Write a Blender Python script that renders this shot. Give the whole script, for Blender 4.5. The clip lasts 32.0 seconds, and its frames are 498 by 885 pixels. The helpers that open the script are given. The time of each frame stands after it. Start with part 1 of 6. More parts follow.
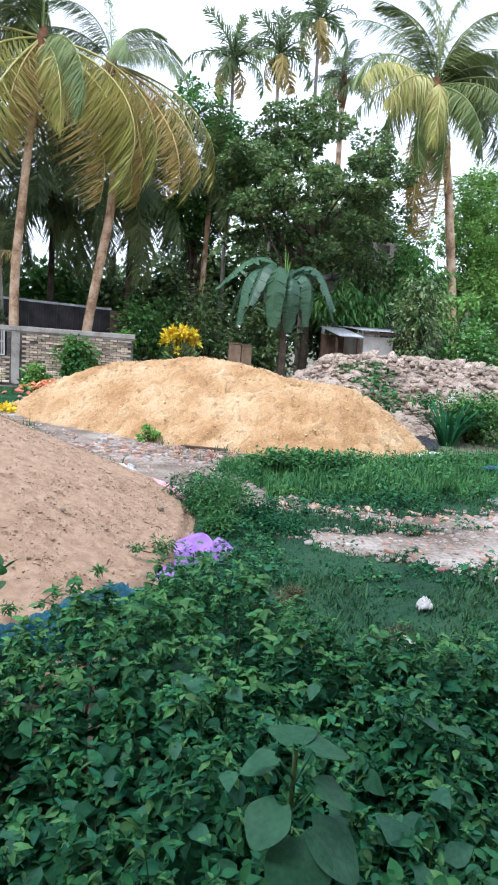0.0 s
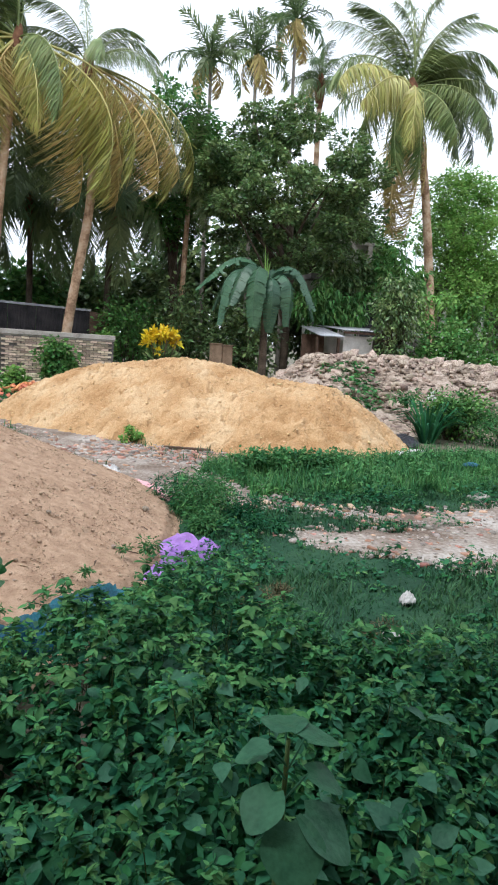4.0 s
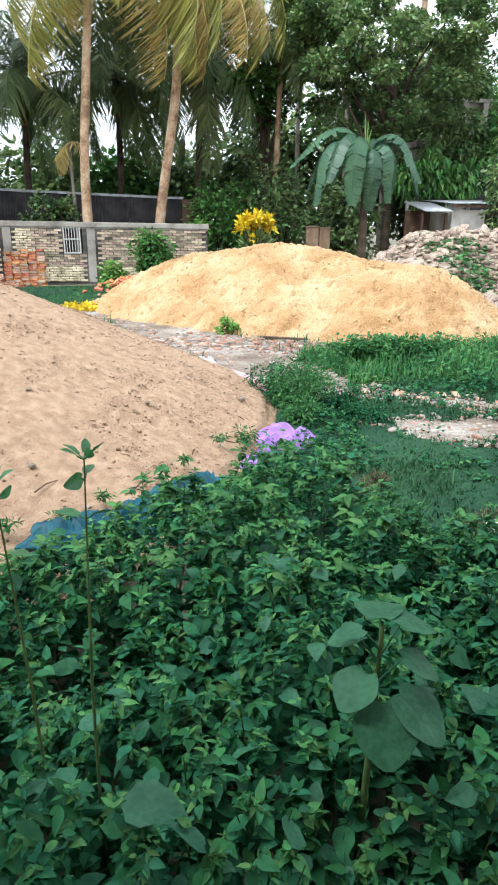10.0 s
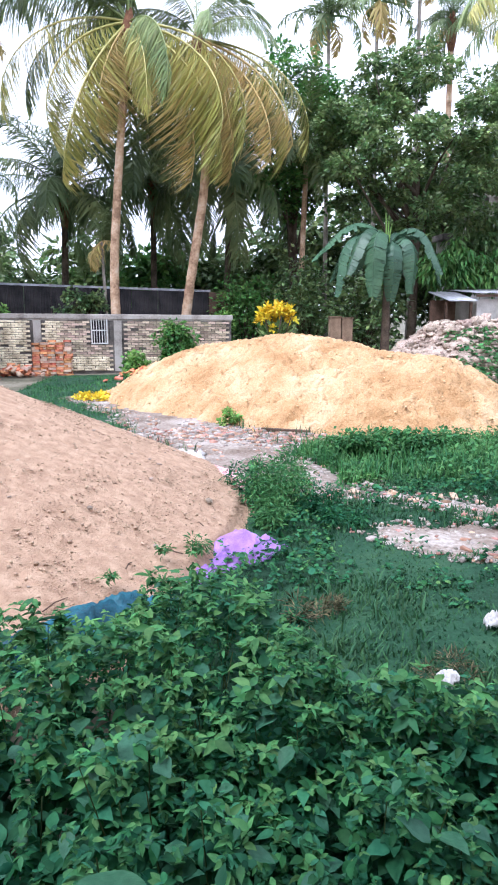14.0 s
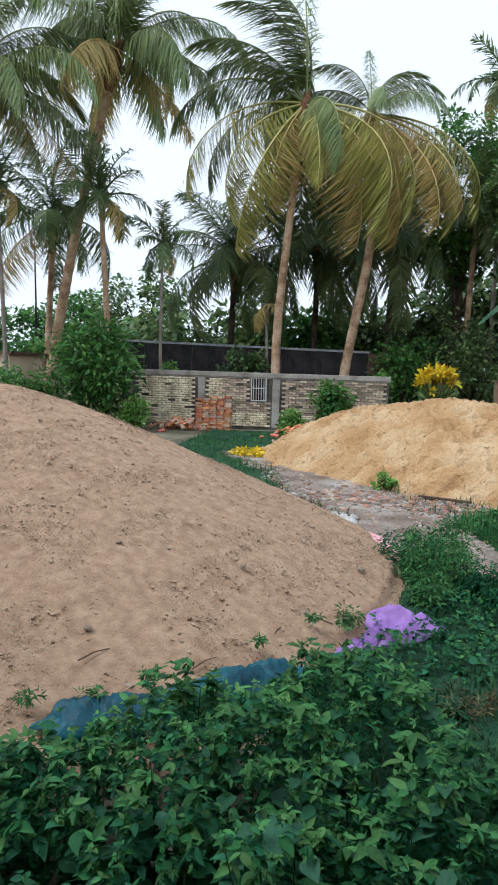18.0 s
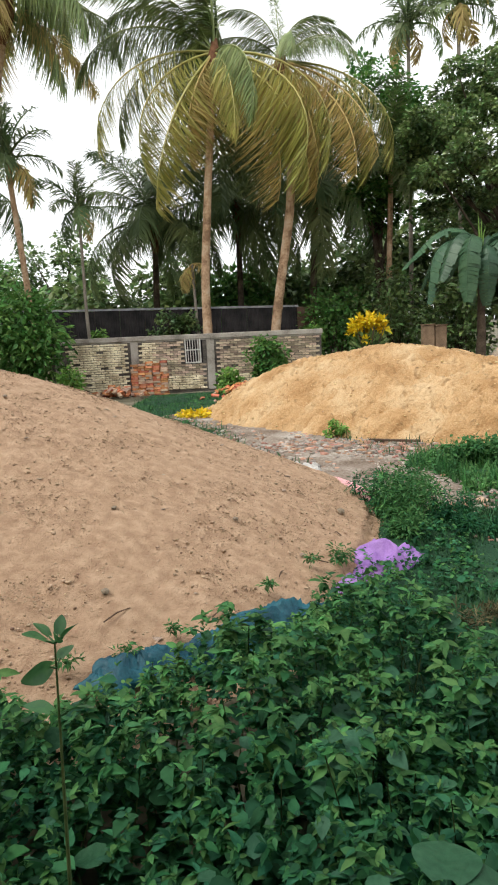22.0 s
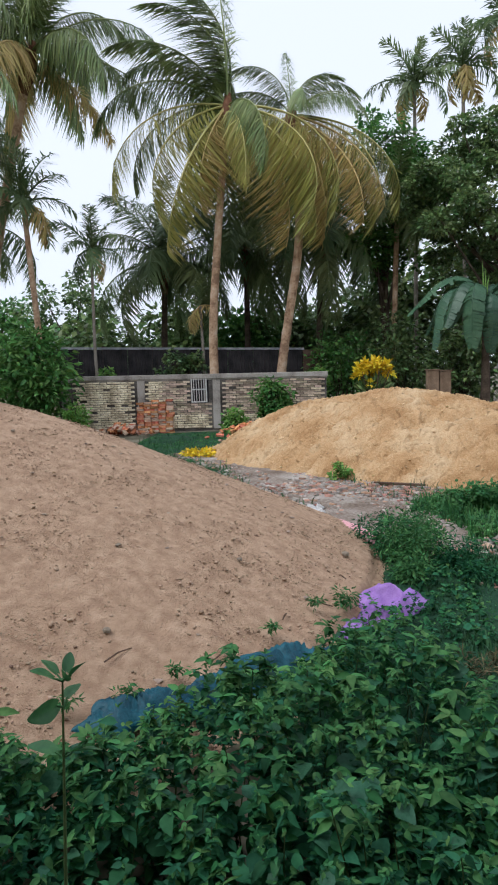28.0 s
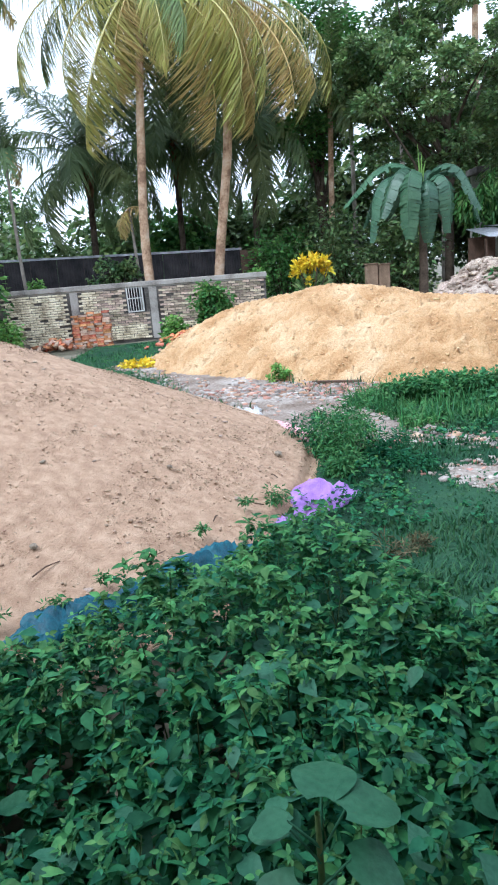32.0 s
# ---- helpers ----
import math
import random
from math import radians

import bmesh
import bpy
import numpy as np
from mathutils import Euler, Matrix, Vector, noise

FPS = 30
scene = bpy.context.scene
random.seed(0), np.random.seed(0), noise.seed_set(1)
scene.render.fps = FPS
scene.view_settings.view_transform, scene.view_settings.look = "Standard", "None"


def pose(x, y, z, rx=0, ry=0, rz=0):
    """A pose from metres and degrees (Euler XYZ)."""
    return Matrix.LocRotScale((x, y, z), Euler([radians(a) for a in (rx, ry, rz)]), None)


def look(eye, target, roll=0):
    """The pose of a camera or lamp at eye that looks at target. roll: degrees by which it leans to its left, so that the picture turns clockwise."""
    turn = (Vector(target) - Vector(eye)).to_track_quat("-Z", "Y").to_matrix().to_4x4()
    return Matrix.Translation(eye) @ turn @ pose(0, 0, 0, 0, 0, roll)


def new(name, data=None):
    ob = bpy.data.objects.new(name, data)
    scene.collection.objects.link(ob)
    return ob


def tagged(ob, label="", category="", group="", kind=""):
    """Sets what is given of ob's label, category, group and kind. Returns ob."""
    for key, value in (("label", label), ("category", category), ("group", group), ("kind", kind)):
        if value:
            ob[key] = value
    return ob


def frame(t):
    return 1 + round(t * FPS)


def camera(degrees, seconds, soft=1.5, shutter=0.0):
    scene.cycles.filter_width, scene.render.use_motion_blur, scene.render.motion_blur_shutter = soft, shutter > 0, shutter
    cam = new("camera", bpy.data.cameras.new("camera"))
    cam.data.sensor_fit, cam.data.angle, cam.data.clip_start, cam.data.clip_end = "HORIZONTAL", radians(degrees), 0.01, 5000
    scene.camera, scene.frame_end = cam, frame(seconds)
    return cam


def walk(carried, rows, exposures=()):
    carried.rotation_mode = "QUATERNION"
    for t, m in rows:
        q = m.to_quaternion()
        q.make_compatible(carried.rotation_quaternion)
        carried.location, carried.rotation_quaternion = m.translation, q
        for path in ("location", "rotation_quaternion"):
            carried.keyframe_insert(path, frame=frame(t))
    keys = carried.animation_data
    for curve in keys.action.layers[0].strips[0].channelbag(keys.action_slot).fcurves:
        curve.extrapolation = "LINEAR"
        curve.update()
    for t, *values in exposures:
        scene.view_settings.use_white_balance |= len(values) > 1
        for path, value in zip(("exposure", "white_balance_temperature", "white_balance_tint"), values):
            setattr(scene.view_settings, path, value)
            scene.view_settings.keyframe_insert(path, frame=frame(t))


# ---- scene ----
cam = camera(43.2, 32.0, soft=2.0)
PATH = [
    (0, (-0.154, -0.239, 1.959), (0.39, 1.659, 1.642), 3.6),
    (0.5, (-0.188, -0.307, 1.971), (0.414, 1.578, 1.68), 4.3),
    (1, (-0.175, -0.283, 1.963), (0.517, 1.576, 1.707), 4.4),
    (1.5, (-0.192, -0.282, 1.964), (0.499, 1.575, 1.693), 4.6),
    (2, (-0.196, -0.294, 1.969), (0.468, 1.572, 1.695), 4.0),
    (2.5, (-0.196, -0.288, 1.966), (0.442, 1.59, 1.708), 3.7),
    (4.5, (-0.189, -0.286, 1.966), (0.408, 1.595, 1.642), 3.1),
    (5, (-0.173, -0.264, 1.956), (0.451, 1.612, 1.653), 3.2),
    (5.5, (-0.177, -0.266, 1.956), (0.566, 1.568, 1.666), 3.5),
    (6, (-0.147, -0.208, 1.946), (0.634, 1.608, 1.645), 3.2),
    (6.5, (-0.163, -0.252, 1.969), (0.645, 1.558, 1.696), 2.9),
    (7, (-0.159, -0.246, 1.972), (0.635, 1.58, 1.784), 2.5),
    (7.5, (-0.164, -0.245, 1.973), (0.603, 1.589, 1.753), 2.1),
    (8, (-0.174, -0.285, 1.981), (0.563, 1.559, 1.742), 2.3),
    (8.5, (-0.183, -0.332, 2.0), (0.326, 1.577, 1.688), 1.9),
    (9, (-0.2, -0.341, 1.997), (0.034, 1.606, 1.606), 1.3),
    (9.5, (-0.191, -0.342, 1.995), (-0.006, 1.574, 1.454), 1.2),
    (10, (-0.142, -0.195, 1.913), (0.146, 1.673, 1.259), 0.1),
    (10.5, (-0.108, -0.181, 1.926), (0.332, 1.668, 1.301), 0.1),
    (11, (-0.091, -0.104, 1.92), (0.393, 1.773, 1.427), -0.1),
    (11.5, (0.079, 0.019, 1.922), (0.59, 1.883, 1.409), 0.9),
    (12, (0.216, -0.002, 1.92), (0.684, 1.877, 1.419), 1.1),
    (12.5, (0.304, 0.078, 1.927), (0.838, 1.963, 1.525), 1.6),
    (13, (0.392, 0.145, 1.917), (0.791, 2.06, 1.499), -0.7),
    (13.5, (0.541, 0.176, 1.942), (0.806, 2.104, 1.478), 0.9),
    (14, (0.628, 0.254, 1.945), (0.791, 2.207, 1.547), -0.4),
    (14.5, (0.688, 0.316, 1.965), (0.747, 2.297, 1.695), -0.3),
    (15, (0.739, 0.387, 1.948), (0.532, 2.357, 1.676), 2.9),
    (15.5, (0.712, 0.424, 1.935), (0.542, 2.399, 1.673), 1.0),
    (17.5, (0.6, 0.385, 1.998), (0.319, 2.349, 1.746), 1.8),
    (18, (0.561, 0.301, 1.993), (0.25, 2.265, 1.773), 1.0),
    (18.5, (0.553, 0.293, 1.992), (0.113, 2.223, 1.707), 0.1),
    (19, (0.497, 0.274, 1.97), (0.015, 2.193, 1.677), 0.8),
    (19.5, (0.387, 0.24, 1.963), (0.021, 2.18, 1.644), -0.8),
    (20, (0.307, 0.216, 1.957), (-0.057, 2.149, 1.596), 0.4),
    (20.5, (0.309, 0.214, 1.963), (-0.06, 2.135, 1.549), -1.1),
    (21, (0.276, 0.172, 1.982), (-0.027, 2.109, 1.588), -2.6),
    (21.5, (0.198, 0.173, 1.966), (-0.043, 2.124, 1.602), -3.6),
    (22, (0.151, 0.135, 1.965), (0.063, 2.103, 1.619), -3.4),
    (22.5, (0.147, 0.158, 1.982), (0.103, 2.139, 1.712), -2.0),
    (23, (0.153, 0.155, 1.983), (0.096, 2.139, 1.738), -2.1),
    (23.5, (0.149, 0.138, 1.985), (0.073, 2.123, 1.754), -2.2),
    (24, (0.141, 0.133, 1.983), (0.079, 2.12, 1.76), -2.0),
    (24.5, (0.137, 0.137, 1.98), (0.079, 2.123, 1.752), -1.9),
    (25, (0.131, 0.136, 1.979), (0.059, 2.121, 1.746), -1.9),
    (25.5, (0.132, 0.133, 1.978), (0.05, 2.117, 1.737), -1.9),
    (27.5, (0.133, 0.118, 1.974), (0.06, 2.106, 1.766), -1.9),
    (28, (0.127, 0.124, 1.966), (0.034, 2.11, 1.747), -2.1),
    (28.5, (0.117, 0.123, 1.969), (0.025, 2.107, 1.733), -1.9),
    (29, (0.126, 0.104, 1.971), (0.064, 2.09, 1.743), -1.9),
    (29.5, (0.117, 0.109, 1.965), (0.058, 2.094, 1.728), -1.9),
    (30, (0.119, 0.106, 1.968), (0.031, 2.089, 1.717), -2.3),
    (30.5, (0.116, 0.115, 1.959), (0.022, 2.093, 1.677), -2.4),
    (31, (0.131, 0.136, 1.951), (0.081, 2.1, 1.578), -2.4),
    (31.5, (0.185, 0.148, 1.932), (0.191, 2.093, 1.466), -3.8),
    (32, (0.337, 0.17, 1.92), (0.377, 2.101, 1.403), -5.4),
]
EXPOSE = [(0.0, 0.5, 5450, 11), (1.0, 0.05, 5600, 11), (2.0, 0.1, 6300, 8), (5.0, 0.26, 5600, 10), (6.0, -0.05, 5700, 11), (7.0, -0.1, 6000, 10), (8.0, -0.45, 6900, 7),
          (9.0, 0.45, 7300, 6), (10.0, 0.8, 5800, 5), (11.0, 0.77, 5150, 12), (12.0, 0.87, 5200, 18), (13.0, 0.85, 5250, 20), (14.0, 0.87, 5400, 18), (15.0, -0.05, 5600, 15),
          (18.0, -0.15, 5650, 6), (20.0, 0.0, 5800, 5), (21.0, -0.02, 5950, 6), (22.0, 0.1, 6550, 7), (23.0, -0.05, 6000, 8), (24.0, -0.2, 5750, 9), (28.0, -0.3, 5750, 10), (30.0, -0.26, 5750, 9), (31.0, -0.05, 5900, 7), (32.0, 0.6, 5200, 8)]
walk(cam, [(t, look(eye, target, roll)) for t, eye, target, roll in PATH], EXPOSE)

# ---- world and sun: hazy bright evening sky ----
SUN_EL, SUN_AZ = radians(60), radians(238)
world = bpy.data.worlds.new("world")
scene.world = world
world.use_nodes = True
wn, wl = world.node_tree.nodes, world.node_tree.links
sky = wn.new("ShaderNodeTexSky")
sky.sky_type = "NISHITA"
sky.sun_disc = False
sky.sun_elevation, sky.sun_rotation = SUN_EL, SUN_AZ
sky.air_density, sky.dust_density, sky.ozone_density = 1.0, 4.0, 1.0
pale = wn.new("ShaderNodeHueSaturation")
pale.inputs["Saturation"].default_value = 0.35
wl.new(sky.outputs[0], pale.inputs["Color"])
scale = wn.new("ShaderNodeVectorMath")
scale.operation = "SCALE"
scale.inputs["Scale"].default_value = 0.12
wl.new(pale.outputs[0], scale.inputs[0])
haze = wn.new("ShaderNodeMix")
haze.data_type = "RGBA"
haze.inputs["Factor"].default_value = 0.8
haze.inputs["B"].default_value = (1.4, 1.4, 1.44, 1)
wl.new(scale.outputs[0], haze.inputs["A"])
wl.new(haze.outputs["Result"], wn["Background"].inputs[0])
wn["Background"].inputs[1].default_value = 1.0
sun = new("sun", bpy.data.lights.new("sun", "SUN"))
sun.data.energy, sun.data.angle, sun.data.color = 2.4, radians(25), (1.0, 0.95, 0.88)
sun.matrix_world = look((0, 0, 0), (-math.sin(SUN_AZ) * math.cos(SUN_EL), -math.cos(SUN_AZ) * math.cos(SUN_EL), -math.sin(SUN_EL)))

# ---- materials ----
rng = np.random.default_rng(7)


def material(name, colors, scale=8.0, rough=0.9, bump=0.3, fine=60.0, metal=0.0, per="", spread=0.0, trans=0.0, spec=0.3, depth=0.02, coords="Object", mid=0.0, mid_deep=0.0):
    """A surface whose colour wanders between the given ones at two scales, with a fine relief."""
    m = bpy.data.materials.new(name)
    m.use_nodes = True
    n, l = m.node_tree.nodes, m.node_tree.links
    b = n["Principled BSDF"]
    b.inputs["Roughness"].default_value, b.inputs["Metallic"].default_value = rough, metal
    b.inputs["Specular IOR Level"].default_value = spec
    tc = n.new("ShaderNodeTexCoord")
    big, small = n.new("ShaderNodeTexNoise"), n.new("ShaderNodeTexNoise")
    big.inputs["Scale"].default_value, big.inputs["Detail"].default_value = scale, 5
    small.inputs["Scale"].default_value, small.inputs["Detail"].default_value = fine, 6
    for x in (big, small):
        l.new(tc.outputs[coords], x.inputs["Vector"])
    add = n.new("ShaderNodeMath")
    add.operation = "MULTIPLY_ADD"
    l.new(small.outputs[0], add.inputs[0])
    add.inputs[1].default_value = 0.5
    l.new(big.outputs[0], add.inputs[2])
    ramp = n.new("ShaderNodeValToRGB")
    e = ramp.color_ramp.elements
    e[0].position, e[1].position = 0.58, 0.93
    e[0].color, e[1].color = (*colors[0], 1), (*colors[-1], 1)
    for k, c in enumerate(colors[1:-1]):
        x = e.new(0.58 + 0.35 * (k + 1) / (len(colors) - 1))
        x.color = (*c, 1)
    l.new(add.outputs[0], ramp.inputs[0])
    out = ramp.outputs[0]
    if per:
        if per == "island":
            src = n.new("ShaderNodeNewGeometry").outputs["Random Per Island"]
        else:
            src = n.new("ShaderNodeObjectInfo").outputs["Random"]
        hsv = n.new("ShaderNodeHueSaturation")
        mr = n.new("ShaderNodeMapRange")
        mr.inputs[3].default_value, mr.inputs[4].default_value = 1 - spread, 1 + spread
        l.new(src, mr.inputs[0])
        l.new(mr.outputs[0], hsv.inputs["Value"])
        wn2 = n.new("ShaderNodeTexWhiteNoise")
        wn2.noise_dimensions = "1D"
        l.new(src, wn2.inputs["W"])
        mr2 = n.new("ShaderNodeMapRange")
        mr2.inputs[3].default_value, mr2.inputs[4].default_value = 0.5 - spread * 0.06, 0.5 + spread * 0.06
        l.new(wn2.outputs["Value"], mr2.inputs[0])
        l.new(mr2.outputs[0], hsv.inputs["Hue"])
        l.new(out, hsv.inputs["Color"])
        out = hsv.outputs[0]
    l.new(out, b.inputs["Base Color"])
    if bump:
        bp = n.new("ShaderNodeBump")
        bp.inputs["Strength"].default_value, bp.inputs["Distance"].default_value = bump, depth
        l.new(small.outputs[0], bp.inputs["Height"])
        l.new(bp.outputs[0], b.inputs["Normal"])
        if mid:
            mn = n.new("ShaderNodeTexNoise")
            mn.inputs["Scale"].default_value, mn.inputs["Detail"].default_value, mn.inputs["Roughness"].default_value = mid, 4, 0.62
            l.new(tc.outputs[coords], mn.inputs["Vector"])
            b2 = n.new("ShaderNodeBump")
            b2.inputs["Strength"].default_value, b2.inputs["Distance"].default_value = 1.0, mid_deep
            l.new(mn.outputs[0], b2.inputs["Height"])
            l.new(b2.outputs[0], bp.inputs["Normal"])
    if trans:
        tr = n.new("ShaderNodeBsdfTranslucent")
        mix = n.new("ShaderNodeMixShader")
        mix.inputs[0].default_value = trans
        l.new(out, tr.inputs["Color"])
        l.new(b.outputs[0], mix.inputs[1])
        l.new(tr.outputs[0], mix.inputs[2])
        l.new(mix.outputs[0], n["Material Output"].inputs[0])
    return m


M = {
    "sand_yellow": material("sand_yellow", [(0.38, 0.22, 0.097), (0.505, 0.325, 0.163), (0.605, 0.44, 0.26)], 1.2, 0.95, 0.8, 40, depth=0.02, mid=8.0, mid_deep=0.075),
    "sand_pale": material("sand_pale", [(0.352, 0.228, 0.148), (0.432, 0.29, 0.19), (0.505, 0.352, 0.238)], 12.0, 0.95, 0.9, 150, depth=0.01, mid=52.0, mid_deep=0.016),
    "earth": material("earth", [(0.06, 0.055, 0.035), (0.13, 0.12, 0.08), (0.24, 0.21, 0.16)], 0.7, 0.95, 0.5, 12),
    "path": material("path", [(0.13, 0.092, 0.068), (0.25, 0.205, 0.168), (0.41, 0.375, 0.335)], 1.2, 0.95, 0.7, 22, mid=9.0, mid_deep=0.05),
    "rubble": material("rubble", [(0.19, 0.14, 0.105), (0.35, 0.275, 0.215), (0.47, 0.39, 0.32)], 2.5, 0.95, 0.6, 20, depth=0.04, mid=4.0, mid_deep=0.2),
    "clod": material("clod", [(0.23, 0.17, 0.13), (0.42, 0.335, 0.265), (0.54, 0.45, 0.37)], 5, 0.95, 0.5, 40, per="object", spread=0.2),
    "leaf_weed": material("leaf_weed", [(0.015, 0.085, 0.036), (0.044, 0.158, 0.066)], 3, 0.6, 0.1, 40, per="island", spread=0.45, trans=0.25, spec=0.12),
    "leaf_big": material("leaf_big", [(0.024, 0.09, 0.048), (0.055, 0.155, 0.085)], 6, 0.5, 0.2, 60, per="island", spread=0.2, trans=0.2, spec=0.18),
    "grass": material("grass", [(0.025, 0.09, 0.04), (0.06, 0.15, 0.06)], 1.5, 0.7, 0, 30, per="island", spread=0.4, trans=0.3),
    "leaf_dark": material("leaf_dark", [(0.075, 0.145, 0.05), (0.22, 0.31, 0.11)], 1.2, 0.35, 0, 30, per="island", spread=0.55, trans=0.25, spec=0.5),
    "leaf_mid": material("leaf_mid", [(0.065, 0.169, 0.042), (0.143, 0.299, 0.07)], 1.2, 0.55, 0, 30, per="island", spread=0.45, trans=0.3),
    "leaf_light": material("leaf_light", [(0.13, 0.28, 0.055), (0.26, 0.45, 0.12)], 1.2, 0.5, 0, 30, per="island", spread=0.4, trans=0.35),
    "leaf_lime": material("leaf_lime", [(0.2, 0.38, 0.08), (0.36, 0.56, 0.16)], 1.2, 0.5, 0, 30, per="island", spread=0.35, trans=0.4),
    "leaf_yellow": material("leaf_yellow", [(0.58, 0.42, 0.015), (0.85, 0.68, 0.04)], 4, 0.5, 0, 30, per="island", spread=0.3, trans=0.25),
    "frond": material("frond", [(0.13, 0.2, 0.06), (0.3, 0.36, 0.13)], 0.6, 0.4, 0, 20, per="island", spread=0.34, trans=0.2, spec=0.55),
    "frond_gold": material("frond_gold", [(0.34, 0.35, 0.09), (0.56, 0.52, 0.18)], 0.6, 0.4, 0, 20, per="island", spread=0.34, trans=0.22, spec=0.5),
    "brick_cream": material("brick_cream", [(0.42, 0.26, 0.18), (0.6, 0.46, 0.36)], 5, 0.95, 0.5, 30, per="object", spread=0.25),
    "frond_dry": material("frond_dry", [(0.46, 0.36, 0.125), (0.66, 0.54, 0.235)], 0.6, 0.6, 0, 20, per="island", spread=0.34, trans=0.3),
    "frond_areca": material("frond_areca", [(0.1, 0.165, 0.07), (0.24, 0.31, 0.13)], 0.6, 0.45, 0, 20, per="object", spread=0.3, trans=0.35),
    # darker copy of the palm frond, with shade put into its colour
    "frond_shaded": material("frond_shaded", [(0.075, 0.125, 0.055), (0.19, 0.25, 0.095)], 0.6, 0.5, 0, 20, per="object", spread=0.3, trans=0.2),
    "bark_palm": material("bark_palm", [(0.25, 0.155, 0.095), (0.48, 0.32, 0.2), (0.6, 0.46, 0.33)], 2.5, 0.9, 0.6, 14, depth=0.03),
    "fibre": material("fibre", [(0.1, 0.045, 0.025), (0.26, 0.13, 0.07)], 5, 0.95, 0.6, 40, depth=0.03),
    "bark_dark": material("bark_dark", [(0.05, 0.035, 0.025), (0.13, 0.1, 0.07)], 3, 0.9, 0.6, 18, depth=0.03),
    "bark_grey": material("bark_grey", [(0.2, 0.17, 0.14), (0.36, 0.32, 0.27)], 3, 0.9, 0.4, 18, depth=0.02),
    "mortar": material("mortar", [(0.05, 0.045, 0.04), (0.1, 0.09, 0.08), (0.2, 0.18, 0.16)], 1.5, 0.95, 0.5, 25),
    "cement": material("cement", [(0.2, 0.18, 0.16), (0.36, 0.33, 0.29), (0.44, 0.41, 0.37)], 1.6, 0.95, 0.4, 25),
    "brick_old": material("brick_old", [(0.27, 0.205, 0.15), (0.5, 0.405, 0.305), (0.68, 0.585, 0.465)], 2.5, 0.95, 0.6, 30, per="object", spread=0.5),
    "brick_red": material("brick_red", [(0.38, 0.13, 0.06), (0.58, 0.22, 0.11), (0.64, 0.33, 0.19)], 5, 0.95, 0.5, 30, per="object", spread=0.35),
    "tin_dark": material("tin_dark", [(0.02, 0.019, 0.02), (0.05, 0.045, 0.045)], 2, 0.85, 0.2, 25, spec=0.1),
    "tin_grey": material("tin_grey", [(0.22, 0.23, 0.25), (0.42, 0.43, 0.45)], 3, 0.5, 0.2, 25, metal=0.4),
    "plaster_white": material("plaster_white", [(0.4, 0.385, 0.35), (0.66, 0.64, 0.6)], 2, 0.9, 0.2, 25),
    "plaster_pink": material("plaster_pink", [(0.62, 0.43, 0.33), (0.76, 0.58, 0.47)], 0.8, 0.9, 0.2, 12),
    "plaster_cream": material("plaster_cream", [(0.62, 0.5, 0.36), (0.74, 0.62, 0.47)], 1.5, 0.9, 0.1, 15),
    "paint_blue": material("paint_blue", [(0.05, 0.2, 0.42), (0.08, 0.28, 0.52)], 1, 0.6, 0.05, 15),
    "paint_yellow": material("paint_yellow", [(0.75, 0.58, 0.02), (0.85, 0.68, 0.04)], 1, 0.6, 0.05, 15),
    "glass_dark": material("glass_dark", [(0.02, 0.02, 0.025), (0.04, 0.04, 0.045)], 2, 0.15, 0, 20, spec=0.6),
    "wood_dark": material("wood_dark", [(0.07, 0.045, 0.03), (0.16, 0.1, 0.07)], 4, 0.8, 0.4, 30),
    "wood": material("wood", [(0.16, 0.11, 0.07), (0.3, 0.21, 0.14)], 4, 0.85, 0.4, 30),
    "iron_white": material("iron_white", [(0.5, 0.49, 0.46), (0.68, 0.67, 0.64)], 8, 0.6, 0.1, 40),
    "cloth_purple": material("cloth_purple", [(0.3, 0.15, 0.5), (0.46, 0.27, 0.66)], 7, 0.6, 0.3, 90, trans=0.2),
    "sheet_blue": material("sheet_blue", [(0.006, 0.05, 0.08), (0.018, 0.115, 0.155)], 6, 0.5, 0.3, 70),
    "cloth_pink": material("cloth_pink", [(0.62, 0.3, 0.32), (0.75, 0.44, 0.46)], 8, 0.8, 0.3, 70),
    "plastic_white": material("plastic_white", [(0.42, 0.41, 0.4), (0.66, 0.65, 0.63)], 8, 0.5, 0.3, 40),
    "plastic_black": material("plastic_black", [(0.02, 0.02, 0.025), (0.05, 0.05, 0.06)], 8, 0.4, 0.3, 40),
    "stone": material("stone", [(0.22, 0.17, 0.125), (0.4, 0.33, 0.26)], 12, 0.9, 0.4, 60, per="object", spread=0.3),
    "dry_grass": material("dry_grass", [(0.09, 0.078, 0.04), (0.2, 0.17, 0.09)], 6, 0.85, 0, 40, per="island", spread=0.4),
    "stem": material("stem", [(0.05, 0.1, 0.03), (0.1, 0.14, 0.05)], 10, 0.7, 0, 40),
}


